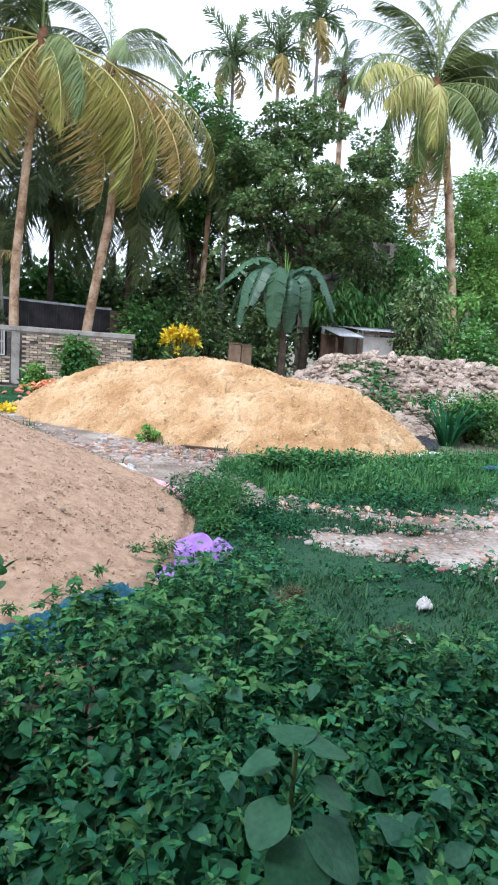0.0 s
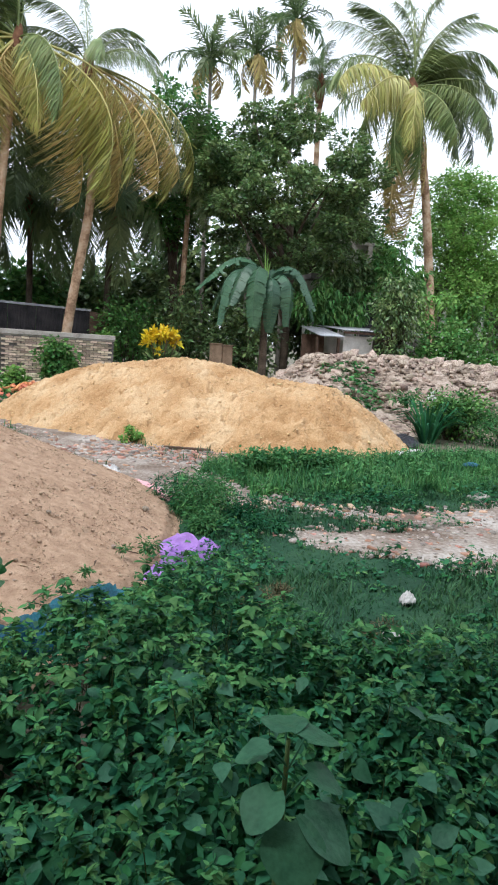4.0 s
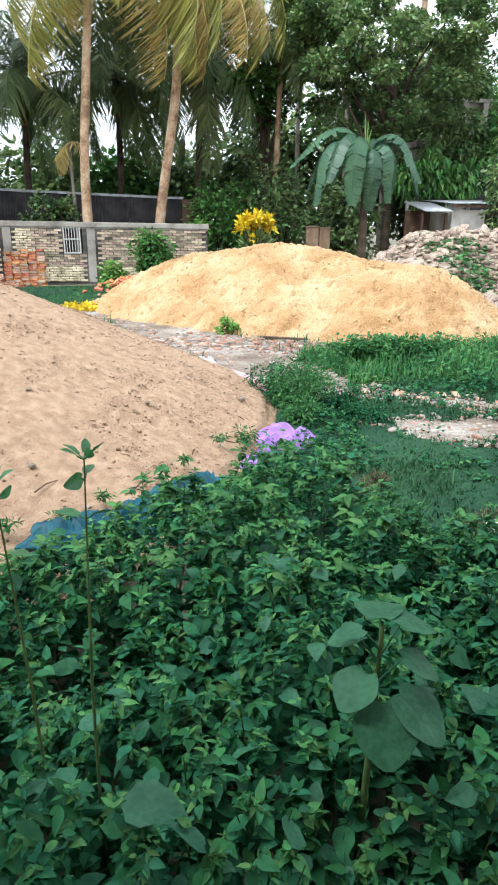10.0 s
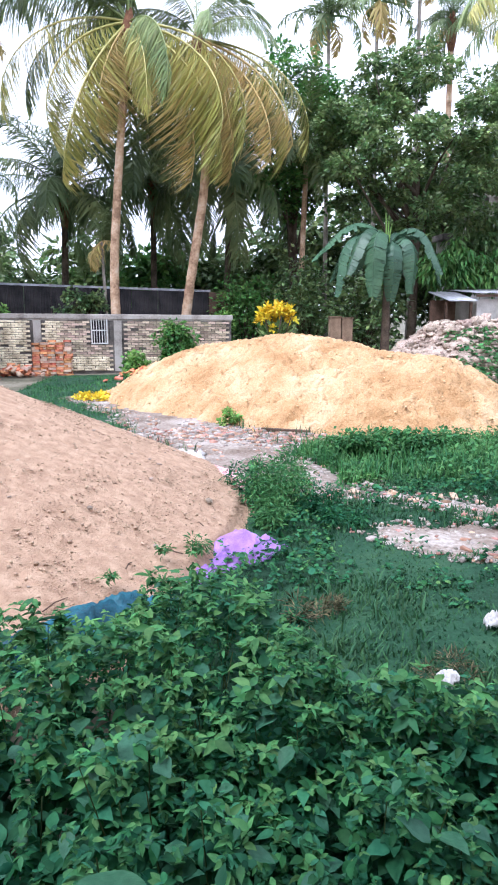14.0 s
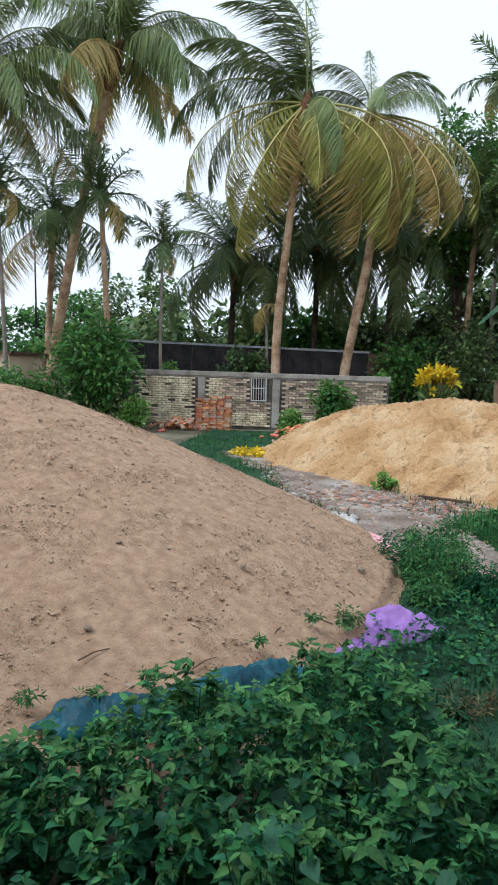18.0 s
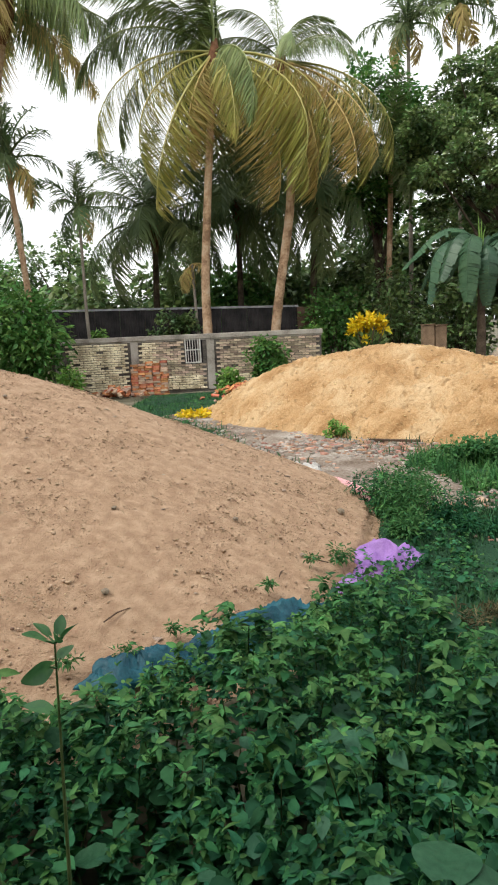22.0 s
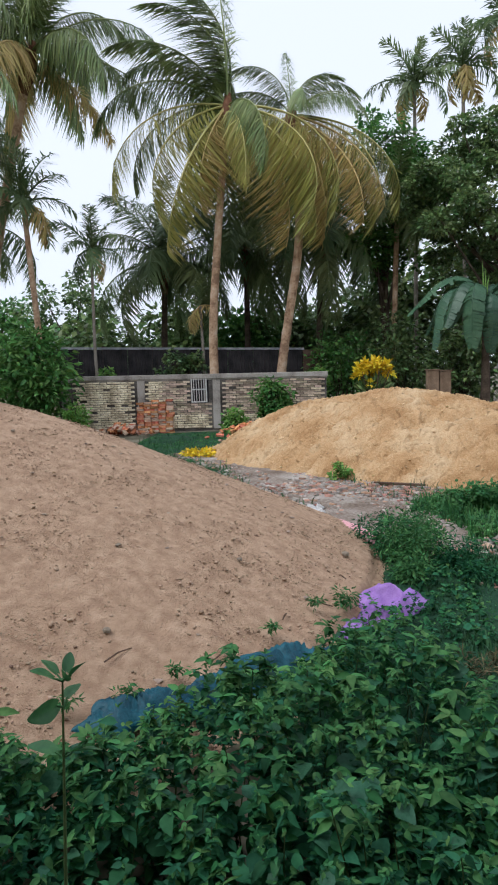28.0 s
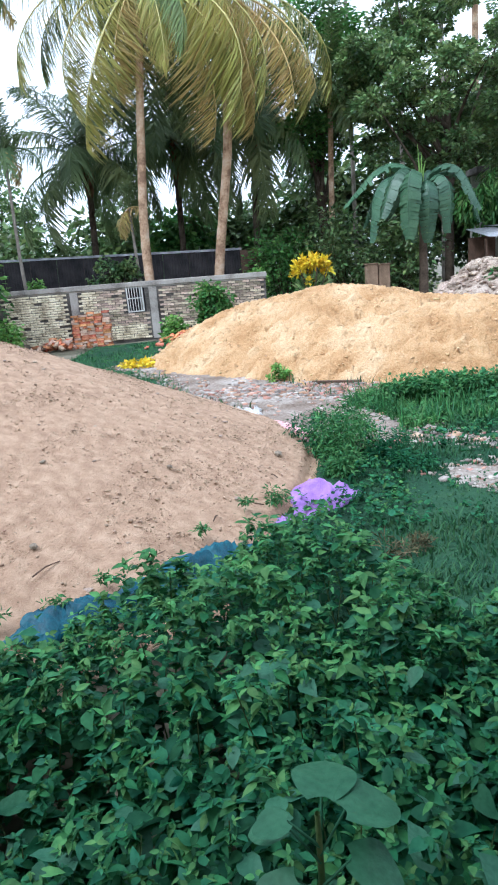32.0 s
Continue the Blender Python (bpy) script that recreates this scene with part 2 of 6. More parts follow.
# ---- building helpers ----
def mesh_from(name, verts, faces, mat, smooth=False):
    """A mesh of one material from arrays of vertices and faces with equal corner counts (or a list of such arrays)."""
    me = bpy.data.meshes.new(name)
    verts = np.asarray(verts, np.float32).reshape(-1, 3)
    groups = faces if isinstance(faces, list) else [faces]
    groups = [np.asarray(f, np.int32) for f in groups if len(f)]
    me.vertices.add(len(verts))
    me.vertices.foreach_set("co", verts.ravel())
    counts = np.concatenate([np.full(len(f), f.shape[1], np.int32) for f in groups])
    me.loops.add(int(counts.sum()))
    me.loops.foreach_set("vertex_index", np.concatenate([f.ravel() for f in groups]))
    me.polygons.add(len(counts))
    me.polygons.foreach_set("loop_start", np.r_[0, np.cumsum(counts)[:-1]].astype(np.int32))
    me.update(calc_edges=True)
    me.validate()
    if smooth:
        me.polygons.foreach_set("use_smooth", np.ones(len(me.polygons), bool))
    me.materials.append(M[mat])
    return me


def thing(name, at, label, category, group="", kind=""):
    ob = new(name)
    ob.empty_display_size = 0.2
    ob.location = at
    return tagged(ob, label, category, group, kind)


def piece(name, me, parent, m=None, label=""):
    ob = new(name, me)
    ob.parent = parent
    if m is not None:
        ob.matrix_basis = m
    return tagged(ob, label)


def part(name, bm, mat, parent, label=""):
    me = bpy.data.meshes.new(name)
    bm.to_mesh(me)
    bm.free()
    me.materials.append(M[mat])
    return piece(name, me, parent, None, label)


def box(bm, x0, x1, y0, y1, z0, z1, bevel=0.0):
    vs = [bm.verts.new(p) for p in ((x0, y0, z0), (x1, y0, z0), (x1, y1, z0), (x0, y1, z0), (x0, y0, z1), (x1, y0, z1), (x1, y1, z1), (x0, y1, z1))]
    fs = [bm.faces.new([vs[i] for i in f]) for f in ((3, 2, 1, 0), (4, 5, 6, 7), (0, 1, 5, 4), (1, 2, 6, 5), (2, 3, 7, 6), (3, 0, 4, 7))]
    if bevel:
        bmesh.ops.bevel(bm, geom=list({e for f in fs for e in f.edges}), offset=bevel, segments=1, affect="EDGES")
    return bm


def boxed(*a, **k):
    return box(bmesh.new(), *a, **k)


def tube(points, radii, sides=8):
    """Vertices and faces of a tapering tube along points."""
    points = np.asarray(points, float)
    radii = np.asarray(radii, float) * np.ones(len(points))
    t = np.gradient(points, axis=0)
    t /= np.linalg.norm(t, axis=1, keepdims=True) + 1e-9
    ref = np.where(np.abs(t[:, 2:3]) > 0.9, [[1.0, 0, 0]], [[0, 0, 1.0]])
    u = np.cross(t, ref)
    u /= np.linalg.norm(u, axis=1, keepdims=True)
    v = np.cross(t, u)
    a = np.linspace(0, 2 * np.pi, sides, endpoint=False)
    vs = points[:, None] + radii[:, None, None] * (np.cos(a)[None, :, None] * u[:, None] + np.sin(a)[None, :, None] * v[:, None])
    n, i = len(points), np.arange(sides)
    fs = [np.stack([k * sides + i, k * sides + (i + 1) % sides, (k + 1) * sides + (i + 1) % sides, (k + 1) * sides + i], 1) for k in range(n - 1)]
    return vs.reshape(-1, 3), np.concatenate(fs)


def joined(chunks):
    """Several (vertices, faces) of equal corner count as one."""
    off, vs, fs = 0, [], []
    for v, f in chunks:
        vs.append(v)
        fs.append(np.asarray(f) + off)
        off += len(v)
    return np.concatenate(vs), np.concatenate(fs)


# one ovate leaf, folded along its midrib: points across and along, in leaf lengths
OVATE = np.array([(0, 0, 0), (0.3, 0.18, 0.06), (0.36, 0.42, 0.07), (0.2, 0.75, 0.03), (0, 1, -0.1), (-0.2, 0.75, 0.03), (-0.36, 0.42, 0.07), (-0.3, 0.18, 0.06), (0, 0.45, 0)])
OVATE_F = np.array([(0, 1, 8), (1, 2, 8), (2, 3, 8), (3, 4, 8), (4, 5, 8), (5, 6, 8), (6, 7, 8), (7, 0, 8)])
LANCE = np.array([(0, 0, 0), (0.15, 0.4, 0.04), (0, 1, -0.12), (-0.15, 0.4, 0.04)])
LANCE_F = np.array([(0, 1, 2), (0, 2, 3)])
ROUND = np.array([(0, 0, 0), (0.3, 0.45, 0.05), (0, 1, -0.08), (-0.3, 0.45, 0.05)])


def leaves(places, aims, sizes, shape=OVATE, faces=OVATE_F, up=None, narrow=1.0, seed=1):
    """Vertices and faces of many leaves: each grows from its place towards its aim."""
    r = np.random.default_rng(seed)
    places, aims = np.asarray(places, float), np.asarray(aims, float)
    n = len(places)
    aims = aims / (np.linalg.norm(aims, axis=1, keepdims=True) + 1e-9)
    up = np.array([[0, 0, 1.0]]) + r.normal(0, 0.55, (n, 3)) if up is None else up
    side = np.cross(aims, up)
    side /= np.linalg.norm(side, axis=1, keepdims=True) + 1e-9
    nor = np.cross(side, aims)
    s = np.asarray(sizes, float).reshape(-1, 1, 1) * np.ones((n, 1, 1))
    vs = places[:, None] + s * (shape[None, :, 0:1] * narrow * side[:, None] + shape[None, :, 1:2] * aims[:, None] + shape[None, :, 2:3] * nor[:, None])
    fs = faces[None] + (np.arange(n) * len(shape))[:, None, None]
    return vs.reshape(-1, 3), fs.reshape(-1, faces.shape[1])


def rand_dirs(n, r, flat=1.0, lift=0.0):
    d = r.normal(0, 1, (n, 3))
    d[:, 2] = d[:, 2] * flat + lift
    return d / np.linalg.norm(d, axis=1, keepdims=True)


# ---- the lie of the land ----
def wobble(x, y, s, seed=0.0):
    """Smooth noise for arrays."""
    x, y = np.broadcast_arrays(np.asarray(x, float), np.asarray(y, float))
    f = [noise.noise((a * s + seed, b * s - seed, seed * 1.7)) for a, b in zip(x.ravel(), y.ravel())]
    return np.array(f).reshape(x.shape)


def near_pile(x, y):
    """Height of the pale sand heap."""
    dx, dy = x + 3.5, y - 6.8
    a = np.arctan2(dy, dx)
    reach = 4.55 + 0.45 * np.cos(a + 1.0) + 0.06 * np.sin(5 * a + 1)
    s = np.hypot(dx, dy) / reach
    core = 1 - np.sqrt(s * s + 0.025) + 0.012
    return 2.15 * np.where(core > 0.06, core, 0.06 * np.exp((core - 0.06) / 0.06) - 0.03)


RIDGE_U = [-5.7, -5.2, -4.6, -3.75, -2.7, -1.7, -0.5, 0.4, 1.2, 2.1, 2.9, 3.4, 3.8, 4.35]
RIDGE_Z = [0.0, 0.3, 0.66, 1.0, 1.26, 1.4, 1.5, 1.46, 1.28, 1.17, 1.1, 0.8, 0.5, 0.0]


def far_pile(x, y):
    """Height of the long yellow sand heap: a crest that falls in steps to one end, slopes at the angle of rest."""
    dx, dy = x - 3.0, y - 13.0
    u, v = 0.73 * dx - 0.68 * dy, 0.68 * dx + 0.73 * dy
    top = np.interp(u, RIDGE_U, RIDGE_Z)
    wide = np.where(v < 0, 2.55, 3.0) * (0.25 + 0.75 * np.clip(top / 1.4, 0, 1) ** 0.7)
    s = np.abs(v) / wide
    return np.where(s < 1, top * (1 - np.clip(s, 0, 1) ** 1.75), -0.3 * (s - 1)) - 0.08 * (top < 0.01)


def grey_mound(x, y):
    """Height of the long heap of dug grey earth."""
    ridge = 1.5 + 0.22 * np.exp(-((x - 9.0) / 3.0) ** 2)
    axis = 16.8 - 0.12 * np.clip(x - 8, 0, 20)
    v = (y - axis) / 3.6
    left = np.clip((x - 4.4) / 2.6, 0, 1)
    return (ridge * left + 0.1) * np.exp(-2.2 * v * v) - 0.1


def ground(x, y):
    return 0.0 * x


def sheet(name, fn, x0, x1, y0, y1, step, mat, rough=0.0, rs=1.0, cut=None, extra=None):
    """A piece of land as a grid of heights."""
    xs, ys = np.arange(x0, x1 + step / 2, step), np.arange(y0, y1 + step / 2, step)
    X, Y = np.meshgrid(xs, ys)
    Z = fn(X, Y)
    if rough:
        Z = Z + rough * wobble(X, Y, rs, 3.1) + 0.5 * rough * wobble(X, Y, rs * 2.7, 8.3)
    if extra is not None:
        Z = Z + extra(X, Y)
    idx = np.arange(X.size).reshape(X.shape)
    f = np.stack([idx[:-1, :-1], idx[:-1, 1:], idx[1:, 1:], idx[1:, :-1]], -1).reshape(-1, 4)
    if cut is not None:
        f = f[Z.ravel()[f].max(1) > cut]
    used = np.unique(f)
    remap = np.full(X.size, -1)
    remap[used] = np.arange(len(used))
    v = np.stack([X, Y, Z], -1).reshape(-1, 3)[used]
    return new(name, mesh_from(name, v, remap[f], mat, True))


g_xs = np.concatenate([np.linspace(-900, -40, 12), np.linspace(-35, -8, 20), np.arange(-7.5, 15, 0.25), np.linspace(15.5, 45, 24), np.linspace(60, 900, 12)])
g_ys = np.concatenate([np.linspace(-900, -10, 10), np.arange(-8, 24, 0.25), np.linspace(25, 50, 14), np.linspace(70, 900, 12)])
GX, GY = np.meshgrid(g_xs, g_ys)
near_zone = (np.abs(GX) < 30) & (GY > -9) & (GY < 40)
GZ = np.where(near_zone, 0.05 * wobble(GX, GY, 0.5, 2.0) + 0.02 * wobble(GX, GY, 2.2, 5.0), 0)
gi = np.arange(GX.size).reshape(GX.shape)
gf = np.stack([gi[:-1, :-1], gi[:-1, 1:], gi[1:, 1:], gi[1:, :-1]], -1).reshape(-1, 4)
tagged(new("ground", mesh_from("ground", np.stack([GX, GY, GZ], -1).reshape(-1, 3), gf, "earth", True)), "bare grey earth with dirt and debris", "ground", kind="structure")

def lumps(x, y):
    """Small slumps, runnels and clods on the pale sand."""
    a, q = np.arctan2(y - 6.8, x + 3.5), np.hypot(x + 3.5, y - 6.8)
    runs = np.abs(wobble(a * 7, q * 0.5, 1.0, 6.5))
    crust = np.clip((wobble(x, y, 3.4, 2.5) - 0.15) * 5, 0, 1)
    return 0.006 * runs + 0.006 * wobble(x, y, 6.0, 1.5) + 0.006 * wobble(x, y, 14.0, 4.5) - 0.006 * crust - 0.012 * np.clip((wobble(x, y * 1.4, 9.0, 8.5) - 0.2) * 6, 0, 1)


def dents(x, y):
    """Trampled footprints and scuffs in the yellow sand."""
    prints = np.clip((wobble(x * 0.8 + y * 0.5, y * 1.6, 4.5, 2.5) - 0.08) * 6, 0, 1)
    scuffs = np.clip((wobble(x + y * 0.7, y * 1.8, 8.0, 5.5) - 0.06) * 6, 0, 1)
    return 0.05 - 0.11 * prints - 0.07 * scuffs + 0.04 * wobble(x, y, 16.0, 1.5) - 0.05 * np.abs(wobble(x, y, 1.3, 9.5))


tagged(sheet("sand_mound", near_pile, -9.5, 2.2, 1.2, 12.5, 0.034, "sand_pale", 0.01, 2.2, -0.02, lumps), "large heap of pale brown building sand", "sand mound")
tagged(sheet("sand_mound", far_pile, -3.0, 9.0, 7.0, 19.0, 0.04, "sand_yellow", 0.05, 1.3, -0.03, dents), "long heap of bright yellow building sand", "sand mound")
tagged(sheet("earth_mound", grey_mound, 3.5, 26, 11.0, 22, 0.12, "rubble", 0.16, 1.5, -0.05), "long mound of dug grey earth and clods", "earth mound")

# ---- boundary wall ----
wall = thing("wall_north", (-0.42, 22.4, 0.04), "old weathered brick boundary wall with cement coping", "wall", kind="structure")
wall.rotation_euler = (0, radians(0.85), 0)
part("wall_core", boxed(-9.9, -2.52, 0, 0.2, -0.3, 1.72), "mortar", wall)
part("wall_core", boxed(-1.88, 2.28, 0, 0.2, -0.3, 1.72), "mortar", wall)
part("wall_core", boxed(-2.52, -1.88, 0, 0.2, -0.3, 0.93), "mortar", wall)
part("coping", boxed(-9.9, 2.33, -0.05, 0.25, 1.76, 1.93, bevel=0.015), "cement", wall)
part("band", boxed(-9.9, 2.3, -0.015, 0.21, 1.72, 1.76), "cement", wall)

# ---- palms ----
def frond_mesh(name, mat, length=3.6, droop=0.9, leaf=0.75, n=60, hang=0.5, seed=0, width=0.05, lateral=0.8):
    """One feather leaf that leaves the crown along +x: an arching rib with two rows of leaflets."""
    r = np.random.default_rng(seed)
    s = np.linspace(0, 1, 14)
    ang = 0.35 - droop * 1.9 * s**1.4
    step = length / 13
    x = np.concatenate([[0], np.cumsum(np.cos(ang[:-1]) * step)])
    z = np.concatenate([[0], np.cumsum(np.sin(ang[:-1]) * step)])
    y = 0.12 * length * np.sin(s * 2 + seed) * s * r.uniform(-1, 1)
    rib = np.stack([x, y, z], 1)
    v1, f1 = tube(rib, np.linspace(0.045, 0.008, 14), 4)
    t = np.repeat(np.linspace(0.12, 0.995, n), 2) + r.normal(0, 0.006, 2 * n)
    t = np.clip(t, 0.1, 1)
    side = np.tile([1.0, -1.0], n)
    p = np.stack([np.interp(t, s, rib[:, k]) for k in range(3)], 1)
    a = np.interp(t, s, ang)
    ahead = np.stack([np.cos(a), 0 * a, np.sin(a)], 1)
    aim = 0.55 * ahead + np.stack([0 * t, side * lateral, -hang * (0.4 + 0.9 * r.random(2 * n))], 1) + r.normal(0, 0.24, (2 * n, 3))
    aim /= np.linalg.norm(aim, axis=1, keepdims=True)
    size = leaf * np.sin(np.pi * np.clip(0.18 + 0.74 * t, 0, 1)) ** 0.7 * r.uniform(0.6, 1.15, 2 * n)
    wide = np.cross(aim, np.array([0, 0, 1.0]) + 0.6 * ahead)
    wide /= np.linalg.norm(wide, axis=1, keepdims=True)
    mid = p + aim * size[:, None] * 0.55
    tip = p + aim * size[:, None] + np.array([0, 0, -1.0]) * (size * hang * 0.45)[:, None]
    w = width * 0.5
    v2 = np.stack([p - wide * w * 0.5, p + wide * w * 0.5, mid + wide * w, tip, mid - wide * w], 1).reshape(-1, 3)
    k = np.arange(2 * n)[:, None] * 5 + len(v1)
    return mesh_from(name, np.concatenate([v1, v2]), [f1, k + np.array([0, 1, 2, 4]), k + np.array([4, 2, 3])], mat)


COCO = [frond_mesh("frond", "frond", 4.9, d, 1.0, 140, h, k, 0.046, 0.62) for k, (d, h) in enumerate([(0.62, 0.8), (0.74, 1.1), (0.7, 1.3), (0.55, 1.5)])]
COCO_GOLD = [frond_mesh("frond", "frond_gold", 5.0, d, 1.0, 140, h, k + 60, 0.044, 0.5) for k, (d, h) in enumerate([(0.68, 1.4), (0.52, 1.5)])]
COCO_DRY = [frond_mesh("frond", "frond_dry", 4.6, d, 1.05, 110, h, k + 9, 0.04, 0.45) for k, (d, h) in enumerate([(0.58, 1.1), (0.42, 1.2)])]
# coconut fronds whose shade is in the darker colour
COCO_SHADED = [frond_mesh("frond", "frond_shaded", 4.5, d, 1.15, 84, h, k + 20, 0.06) for k, (d, h) in enumerate([(0.5, 0.5), (0.8, 0.7), (1.05, 1.0)])]
ARECA = [frond_mesh("frond", "frond_areca", 1.9, d, 0.6, 34, h, k + 30, 0.055) for k, (d, h) in enumerate([(0.4, 0.2), (0.75, 0.4), (1.1, 0.6)])]
ARECA_DRY = [frond_mesh("frond", "frond_dry", 1.8, 1.25, 0.6, 26, 0.9, 44, 0.07)]


def palm(at, knots, radius, fronds, dry, count, n_dry, scale, label, seed, bark="bark_palm", tilt=(74, -42), extra=()):
    """A palm: a ringed trunk through knots (offsets from the foot) and a crown of feather leaves."""
    r = np.random.default_rng(seed)
    root = thing("palm_tree", at, label, "palm tree", "palms behind the wall")
    knots = np.array(knots, float)
    s = np.linspace(0, 1, 46)
    k = np.linspace(0, 1, len(knots))
    line = np.stack([np.interp(s, k, knots[:, i]) for i in range(3)], 1)
    line = np.stack([np.convolve(np.pad(line[:, i], 4, mode="edge"), np.ones(9) / 9, "valid") for i in range(3)], 1)
    line[0], line[-1] = knots[0], knots[-1]
    rad = radius * (1.0 - 0.35 * s + 0.45 * np.exp(-s * 14)) * (1 + 0.06 * (np.arange(46) % 2))
    piece("trunk", mesh_from("trunk", *tube(line, rad, 10), bark, True), root)
    top = Vector(knots[-1])
    if radius > 0.15:
        down = (Vector(knots[-2]) - top).normalized()
        piece("sheath", mesh_from("sheath", *tube([top + down * 1.5, top + down * 1.0, top + down * 0.3, top - down * 0.4], [radius * 0.7, radius * 1.15, radius * 1.5, radius * 0.5], 9), "fibre", True), root, None, "rust-brown fibrous sheath under the crown")
    for i in range(count):
        f = i / max(count - 1, 1)
        yaw = math.degrees(i * 2.39996) + r.uniform(-14, 14)
        pitch = tilt[0] + (tilt[1] - tilt[0]) * f + r.uniform(-8, 8)
        kind = fronds[min(len(fronds) - 1, int(f * len(fronds)))]
        if i >= count - n_dry:
            kind = dry[int(r.integers(len(dry)))]
        sc = scale * r.uniform(0.88, 1.1) * (0.85 if f < 0.15 else 1)
        m = Matrix.Translation(top) @ Matrix.Rotation(radians(yaw), 4, "Z") @ Matrix.Rotation(radians(-pitch), 4, "Y") @ Matrix.Rotation(radians(r.uniform(-25, 25)), 4, "X") @ Matrix.Scale(sc, 4)
        piece("frond", kind, root, m)
    for yaw, pitch, kind, sc in extra:
        piece("frond", kind, root, Matrix.Translation(top) @ Matrix.Rotation(radians(yaw), 4, "Z") @ Matrix.Rotation(radians(-pitch), 4, "Y") @ Matrix.Rotation(radians(r.uniform(-20, 20)), 4, "X") @ Matrix.Scale(sc, 4))
    return root


G0, G1, D0, D1 = COCO_GOLD[0], COCO_GOLD[1], COCO_DRY[0], COCO_DRY[1]
C0, C1, C2, C3 = COCO
C4 = frond_mesh("frond", "frond", 5.0, 1.02, 1.05, 140, 1.3, 71, 0.046, 0.5)
G2 = frond_mesh("frond", "frond_gold", 5.1, 0.98, 1.05, 140, 1.5, 72, 0.044, 0.42)
# the darkest rear fronds paint the shade behind and under each crown
palm((-2.12, 23.0, 0), [(0, 0, 0), (0.02, 0, 3.7), (0.4, 0, 7.4), (0.86, 0, 11.2)], 0.17, COCO, COCO_GOLD, 0, 0, 1, "tall coconut palm with yellowing drooping fronds", 1,
     extra=[(100, 84, C0, 1.05), (180, 82, C4, 1.05), (200, 70, C4, 0.95), (182, 44, C4, 1.0), (165, 34, C1, 0.95), (178, 16, C4, 1.1), (190, -14, G2, 1.12), (170, -12, C4, 1.0), (205, -38, G2, 1.05), (218, -62, G1, 1.2), (240, -66, D0, 0.9),
            (352, -26, G2, 1.2), (340, -36, G2, 1.2), (335, -50, G0, 1.2), (300, -26, C4, 0.85), (285, -50, G1, 0.85), (20, -22, C4, 1.0), (100, 52, C4, 0.8), (120, 20, C4, 0.9), (70, -50, COCO_SHADED[1], 1.2), (100, -58, COCO_SHADED[1], 1.2), (130, -48, COCO_SHADED[1], 1.15), (345, -64, D0, 1.25), (352, -48, D0, 1.25)])
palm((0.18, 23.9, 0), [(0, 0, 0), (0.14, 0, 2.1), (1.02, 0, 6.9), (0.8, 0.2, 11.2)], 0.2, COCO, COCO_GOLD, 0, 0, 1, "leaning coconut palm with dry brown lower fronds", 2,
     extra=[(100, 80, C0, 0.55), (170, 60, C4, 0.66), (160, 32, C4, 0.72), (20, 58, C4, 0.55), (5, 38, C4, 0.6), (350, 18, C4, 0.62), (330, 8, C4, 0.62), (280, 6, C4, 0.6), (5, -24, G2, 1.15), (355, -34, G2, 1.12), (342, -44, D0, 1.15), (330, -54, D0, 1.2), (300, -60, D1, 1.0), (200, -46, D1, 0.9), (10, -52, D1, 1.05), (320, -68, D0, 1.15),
            (60, -50, COCO_SHADED[1], 1.2), (110, -58, COCO_SHADED[1], 1.2), (150, -52, COCO_SHADED[1], 1.15), (90, 12, C4, 0.6)])
palm((-12.1, 20.0, 0), [(0, 0, 0), (0.05, 0, 2.0), (0.3, 0, 7.0), (0.35, 0, 11.2)], 0.19, [C0, C4, C4, C3], COCO_DRY, 26, 4, 1.0, "tall coconut palm beside the cream wall", 3)
palm((-11.6, 24.0, 0), [(0, 0, 0), (0.8, 0, 4.2), (1.5, 0, 7.4), (3.2, 0, 13.8)], 0.22, [C0, C4, C4, C3], COCO_DRY, 26, 4, 1.1, "leaning coconut palm with a curved trunk", 4)
palm((-8.36, 23.0, 0), [(0, 0, 0), (-0.1, 0, 3.7), (-0.33, 0, 8.3)], 0.13, ARECA, ARECA_DRY, 14, 1, 1.15, "betel palm with a rust-brown trunk", 5)
palm((-11.95, 22.0, 0), [(0, 0, 0), (-0.12, 0, 4), (-0.25, 0, 8.5)], 0.09, ARECA, ARECA_DRY, 14, 1, 1.15, "slender betel palm beside the outbuilding", 6, "bark_grey")
palm((-6.5, 23.5, 0), [(0, 0, 0), (-0.08, 0, 3), (0.02, 0, 6.7)], 0.07, ARECA, ARECA_DRY, 12, 1, 0.9, "slender young betel palm", 7, "bark_grey")
